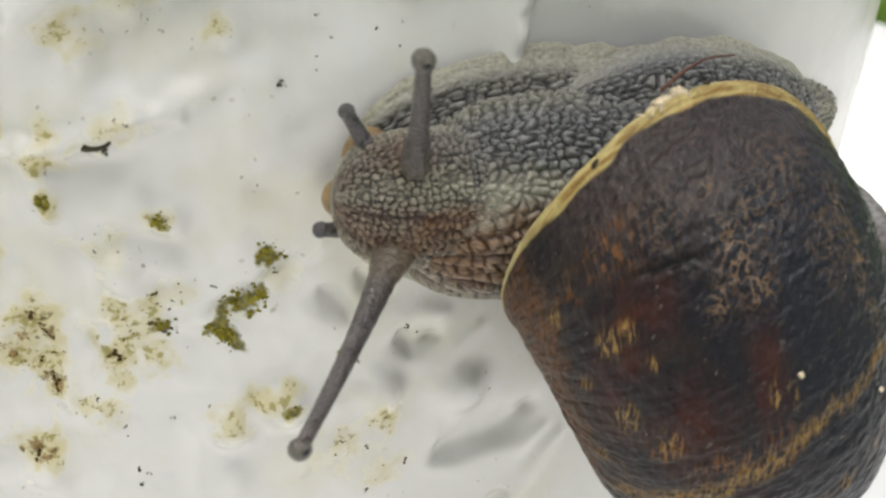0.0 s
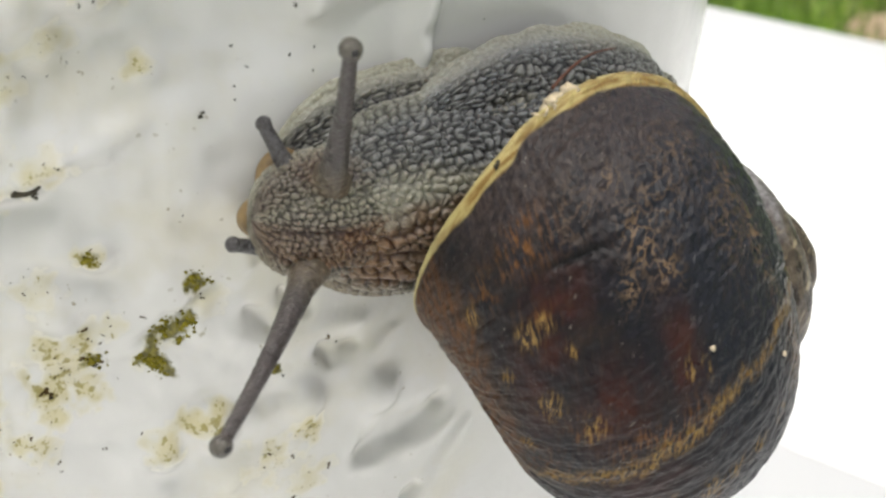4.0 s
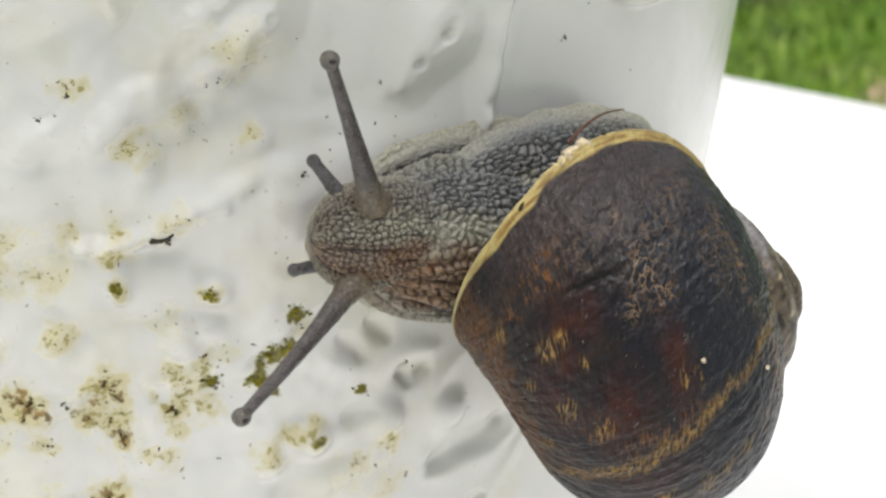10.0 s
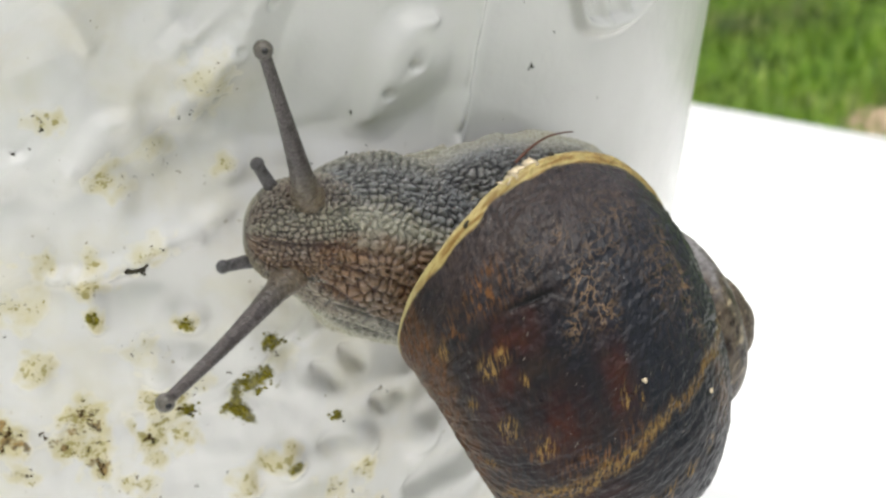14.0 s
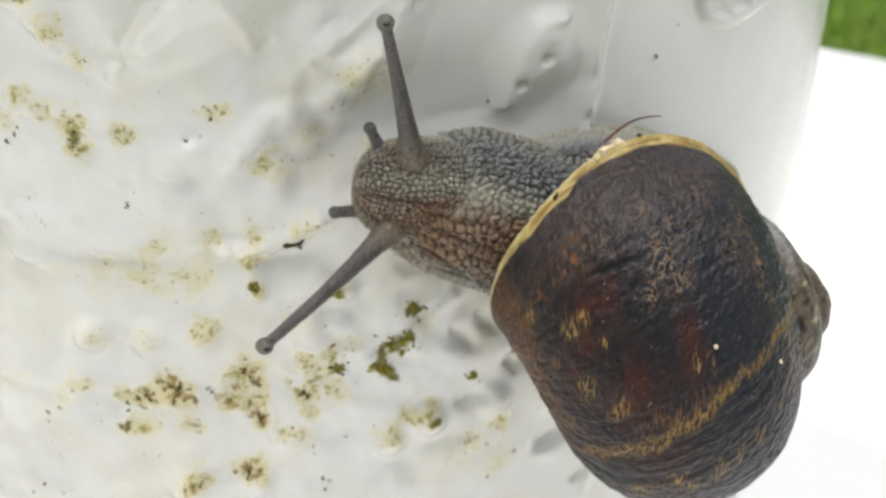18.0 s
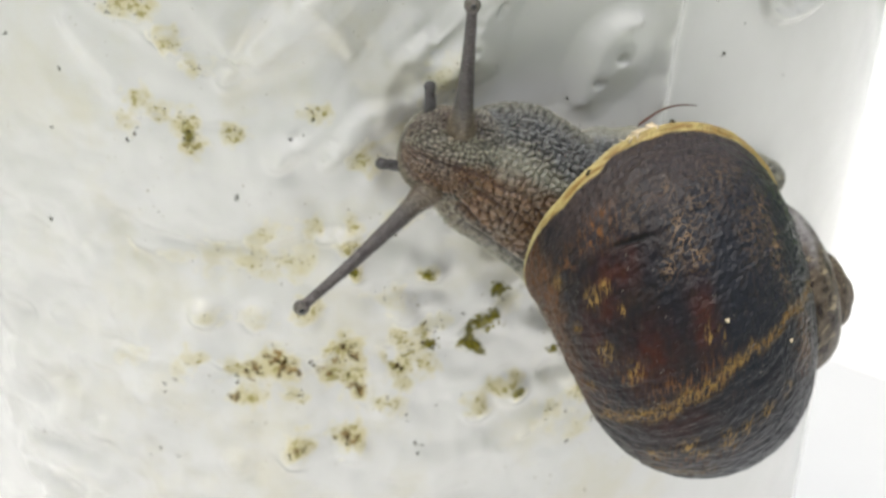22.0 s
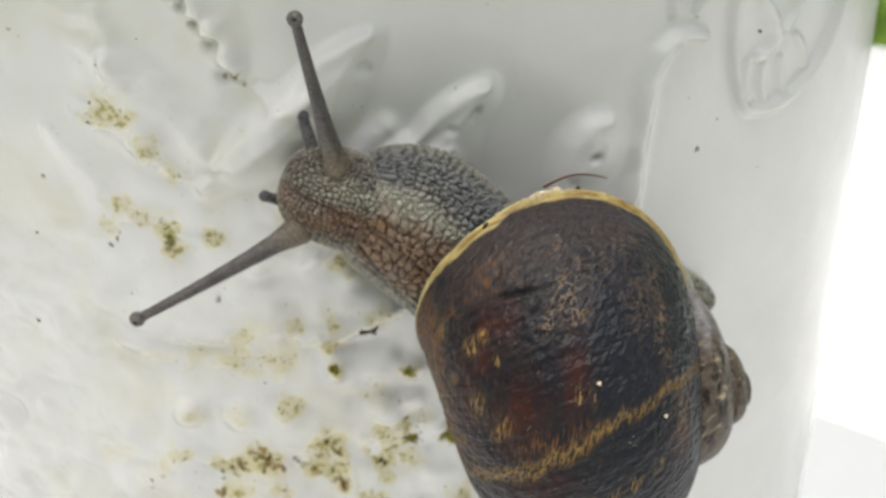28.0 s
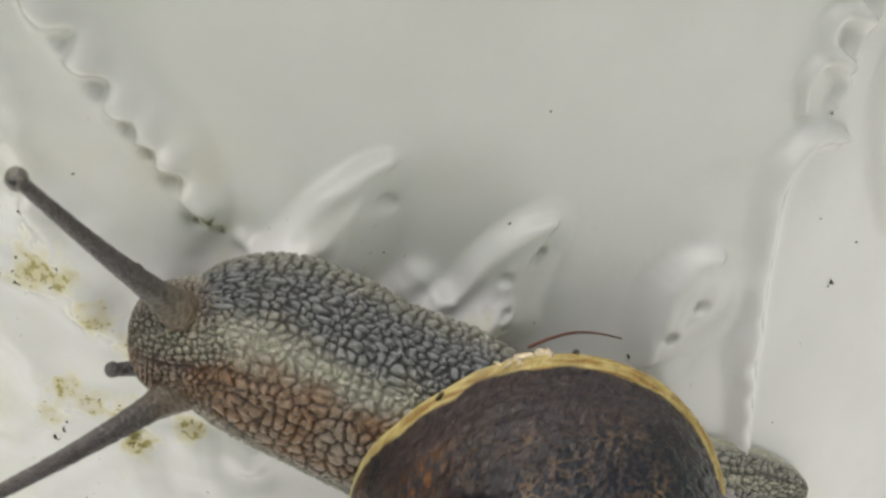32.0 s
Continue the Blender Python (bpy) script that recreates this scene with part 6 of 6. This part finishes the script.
    tentacle_down_rows = [
        (0, 0.01068, 0.00982, 0.01941, 0.00, -53.52, 31.29),
        (1, 0.01156, 0.00889, 0.01916, 0.00, -52.45, 26.03),
        (2, 0.01145, 0.00764, 0.01961, 0.00, -54.39, 21.30),
        (3, 0.01166, 0.00806, 0.01936, 0.00, -53.30, 22.66),
        (3.5, 0.01231, 0.00857, 0.01873, 0.00, -50.67, 23.52),
        (4.5, 0.01352, 0.00824, 0.01786, 0.00, -47.30, 20.58),
        (5.5, 0.01466, 0.00785, 0.01694, 0.00, -43.93, 17.87),
        (6, 0.01521, 0.00767, 0.01643, 0.00, -42.14, 16.68),
        (7, 0.01637, 0.00602, 0.01558, 0.00, -39.26, 10.36),
        (8, 0.01620, 0.00729, 0.01543, 0.00, -38.78, 14.55),
        (9, 0.01536, 0.00905, 0.01576, 0.00, -39.88, 20.94),
        (10, 0.01549, 0.00942, 0.01543, 0.00, -38.80, 21.93),
        (11, 0.01513, 0.01098, 0.01504, 0.00, -37.50, 27.07),
        (12, 0.01537, 0.00973, 0.01543, 0.00, -38.80, 23.05),
        (13, 0.01596, 0.00956, 0.01481, 0.00, -36.76, 21.79),
        (14, 0.01536, 0.00908, 0.01575, 0.00, -39.82, 21.05),
        (15, 0.01630, 0.01012, 0.01407, 0.00, -34.45, 23.02),
        (15.5, 0.01576, 0.01103, 0.01424, 0.00, -34.95, 26.29),
        (16.5, 0.01569, 0.01126, 0.01418, 0.00, -34.79, 27.01),
        (17.5, 0.01574, 0.01118, 0.01416, 0.00, -34.73, 26.72),
        (18, 0.01485, 0.01109, 0.01529, 0.00, -38.32, 27.76),
        (19, 0.01407, 0.01464, 0.01346, 0.00, -32.60, 38.46),
        (20, 0.01095, 0.01876, 0.01211, 0.00, -28.56, 53.69),
        (21, 0.00959, 0.02103, 0.00970, 0.00, -21.70, 60.41),
        (22, 0.01265, 0.01604, 0.01368, 0.00, -33.26, 44.54),
        (23, 0.01323, 0.01430, 0.01473, 0.00, -36.52, 39.28),
        (24, 0.01521, 0.01467, 0.01189, 0.00, -27.93, 36.50),
        (24.5, 0.01539, 0.01538, 0.01072, 0.00, -24.61, 37.82),
        (25.5, 0.01461, 0.01702, 0.00966, 0.00, -21.64, 42.68),
        (26.5, 0.01399, 0.01835, 0.00884, 0.00, -19.23, 46.44),
        (27, 0.01453, 0.01823, 0.00928, 0.00, -20.03, 45.21),
        (28, 0.01445, 0.01774, 0.00981, 0.00, -21.65, 44.40),
        (29, 0.01555, 0.01732, 0.01116, 0.00, -24.19, 41.59),
        (30, 0.01696, 0.01546, 0.01290, 0.00, -27.95, 35.42),
        (30.5, 0.01605, 0.01515, 0.01456, 0.00, -32.38, 36.18),
        (31, 0.01665, 0.01274, 0.01477, 0.00, -33.84, 29.56),
        (31.5, 0.01301, 0.00672, 0.01869, 0.00, -50.55, 15.58),
        (32, 0.01166, 0.00259, 0.02008, 0.00, -56.52, -1.43),
    ]
    feeler_up_rows = [
        (0, 0.00398, -0.00744, -0.00109, 8.40, 9.40, -57.57),
        (1, 0.00421, -0.00749, -0.00128, 9.30, 12.79, -55.20),
        (2, 0.00435, -0.00756, -0.00151, 9.53, 15.31, -53.61),
        (3, 0.00401, -0.00756, -0.00193, 9.47, 21.09, -56.43),
        (3.5, 0.00348, -0.00740, -0.00279, 10.11, 32.26, -60.34),
        (4.5, 0.00297, -0.00786, -0.00283, 9.61, 31.28, -67.90),
        (5.5, 0.00246, -0.00828, -0.00285, 9.17, 30.61, -74.36),
        (6, 0.00270, -0.00826, -0.00307, 9.40, 31.92, -71.10),
        (7, 0.00228, -0.00867, -0.00303, 8.67, 29.99, -76.03),
        (8, 0.00270, -0.00821, -0.00289, 9.04, 29.99, -71.28),
        (9, 0.00323, -0.00765, -0.00276, 9.36, 30.42, -64.14),
        (10, 0.00413, -0.00726, -0.00282, 9.70, 30.41, -51.57),
        (11, 0.00481, -0.00717, -0.00211, 9.16, 21.28, -45.05),
        (12, 0.00440, -0.00738, -0.00207, 8.81, 21.81, -50.71),
        (13, 0.00383, -0.00754, -0.00214, 8.50, 23.43, -57.62),
        (14, 0.00400, -0.00706, -0.00078, 7.94, 7.75, -55.99),
        (15, 0.00403, -0.00632, -0.00048, 7.95, 3.01, -51.86),
        (15.5, 0.00393, -0.00644, -0.00045, 7.77, 2.36, -54.24),
        (16.5, 0.00391, -0.00644, -0.00048, 7.69, 2.78, -54.33),
        (17.5, 0.00384, -0.00658, -0.00054, 7.66, 3.32, -55.94),
        (18, 0.00389, -0.00659, -0.00057, 7.68, 3.49, -55.29),
        (19, 0.00400, -0.00677, -0.00065, 7.56, 4.28, -54.51),
        (20, 0.00402, -0.00670, -0.00062, 7.53, 3.69, -53.91),
        (21, 0.00411, -0.00659, -0.00058, 7.61, 2.97, -52.12),
        (22, 0.00348, -0.00737, -0.00068, 3.96, 4.92, -70.60),
        (23, 0.00369, -0.00726, -0.00070, 3.93, 5.18, -67.65),
        (24, 0.00477, -0.00708, -0.00090, 3.99, 6.18, -53.82),
        (24.5, 0.00499, -0.00720, -0.00096, 3.97, 6.57, -52.24),
        (25.5, 0.00461, -0.00707, -0.00080, 3.95, 5.17, -55.65),
        (26.5, 0.00414, -0.00703, -0.00069, 3.90, 4.15, -61.02),
        (27, 0.00407, -0.00699, -0.00068, 3.90, 4.04, -61.65),
        (28, 0.00484, -0.00705, -0.00240, 4.15, 22.73, -51.49),
        (29, 0.00533, -0.00700, -0.00228, 3.85, 19.84, -46.49),
        (30, 0.00475, -0.00750, -0.00065, 3.57, 1.39, -56.68),
        (30.5, 0.00364, -0.00759, -0.00080, 3.70, 3.92, -69.08),
        (31, 0.00263, -0.00734, -0.00097, 3.79, 6.97, -81.15),
        (31.5, 0.00308, -0.00702, -0.00069, 3.59, 2.86, -74.96),
        (32, 0.00389, -0.00654, -0.00028, 3.26, -4.51, -62.36),
    ]
    feeler_down_rows = [
        (0, 0.00580, 0.00243, 0.00029, -0.00, -12.00, -10.04),
        (1, 0.00603, 0.00239, -0.00017, 0.00, -3.82, -10.04),
        (2, 0.00594, 0.00232, -0.00033, -0.00, -1.20, -11.49),
        (3, 0.00613, 0.00228, -0.00036, -0.00, -0.63, -11.46),
        (3.5, 0.00617, 0.00222, -0.00038, 0.00, -0.34, -12.31),
        (4.5, 0.00624, 0.00207, -0.00040, -0.00, 0.03, -14.35),
        (5.5, 0.00629, 0.00194, -0.00041, 0.00, 0.14, -15.99),
        (6, 0.00625, 0.00185, -0.00051, 0.00, 1.64, -17.48),
        (7, 0.00640, 0.00107, -0.00099, 0.00, 7.94, -26.87),
        (8, 0.00640, 0.00188, -0.00049, -0.00, 1.37, -16.43),
        (9, 0.00651, 0.00276, -0.00006, 0.00, -4.99, -3.58),
        (10, 0.00631, 0.00317, 0.00018, 0.00, -8.91, 2.67),
        (11, 0.00641, 0.00307, 0.00011, 0.00, -7.69, 1.11),
        (12, 0.00678, 0.00334, 0.00017, 0.00, -7.79, 4.64),
        (13, 0.00720, 0.00304, 0.00003, 0.00, -5.31, 0.52),
        (14, 0.00693, 0.00347, 0.00036, 0.00, -9.84, 6.16),
        (15, 0.00695, 0.00359, 0.00039, 0.00, -10.19, 7.73),
        (15.5, 0.00699, 0.00359, 0.00033, 0.00, -9.39, 7.62),
        (16.5, 0.00682, 0.00343, 0.00038, -0.00, -10.43, 5.81),
        (17.5, 0.00668, 0.00311, 0.00036, 0.00, -10.52, 1.57),
        (18, 0.00652, 0.00315, 0.00045, 0.00, -12.16, 2.15),
        (19, 0.00630, 0.00320, 0.00057, -0.00, -14.70, 3.06),
        (20, 0.00609, 0.00351, 0.00077, -0.00, -18.29, 8.30),
        (21, 0.00614, 0.00392, 0.00090, 0.00, -19.51, 14.55),
        (22, 0.00635, 0.00307, 0.00040, -0.00, -12.01, 1.05),
        (23, 0.00628, 0.00290, 0.00036, -0.00, -11.63, -1.55),
        (24, 0.00661, 0.00308, 0.00040, 0.00, -11.34, 1.17),
        (24.5, 0.00671, 0.00328, 0.00052, 0.00, -12.60, 3.92),
        (25.5, 0.00636, 0.00331, 0.00074, 0.00, -16.86, 4.69),
        (26.5, 0.00596, 0.00322, 0.00091, -0.00, -21.20, 3.71),
        (27, 0.00550, 0.00312, 0.00099, 0.00, -25.49, 2.36),
        (28, 0.00592, 0.00262, 0.00081, 0.00, -19.91, -6.52),
        (29, 0.00644, 0.00213, 0.00079, -0.00, -16.87, -12.72),
        (30, 0.00530, 0.00265, 0.00143, 0.00, -33.91, -7.31),
        (30.5, 0.00522, 0.00242, 0.00151, 0.00, -35.44, -12.55),
        (31, 0.00505, 0.00237, 0.00163, 0.00, -38.73, -14.33),
        (31.5, 0.00545, 0.00209, 0.00177, -0.00, -35.85, -17.74),
        (32, 0.00612, 0.00188, 0.00208, -0.00, -33.83, -17.68),
    ]
    walk(SNAIL["snail"], [(t, pose(*p)) for t, *p in root])
    for name, rows in (("head", head_rows), ("neck", neck_rows), ("body", body_rows), ("tail", tail_rows), ("foot", foot_rows), ("tentacle_up", tentacle_up_rows),
                       ("tentacle_down", tentacle_down_rows), ("feeler_up", feeler_up_rows), ("feeler_down", feeler_down_rows)):
        walk(SNAIL[name], [(t, pose(*p)) for t, *p in rows])
    # the mouth lobes draw in as the snail sets off
    for name in ("mouth_lobe_up", "mouth_lobe_down"):
        walk(SNAIL[name], [(t, pose(x, y, z)) for t, x, y, z in ((0, -0.0008, 0, 0), (3.5, -0.0008, 0, 0), (7, -0.0012, 0.0003, 0), (10, -0.0018, 0.0010, -0.0006), (14, -0.0030, 0.0022, -0.0016), (32, -0.0030, 0.0022, -0.0016))])


motions()
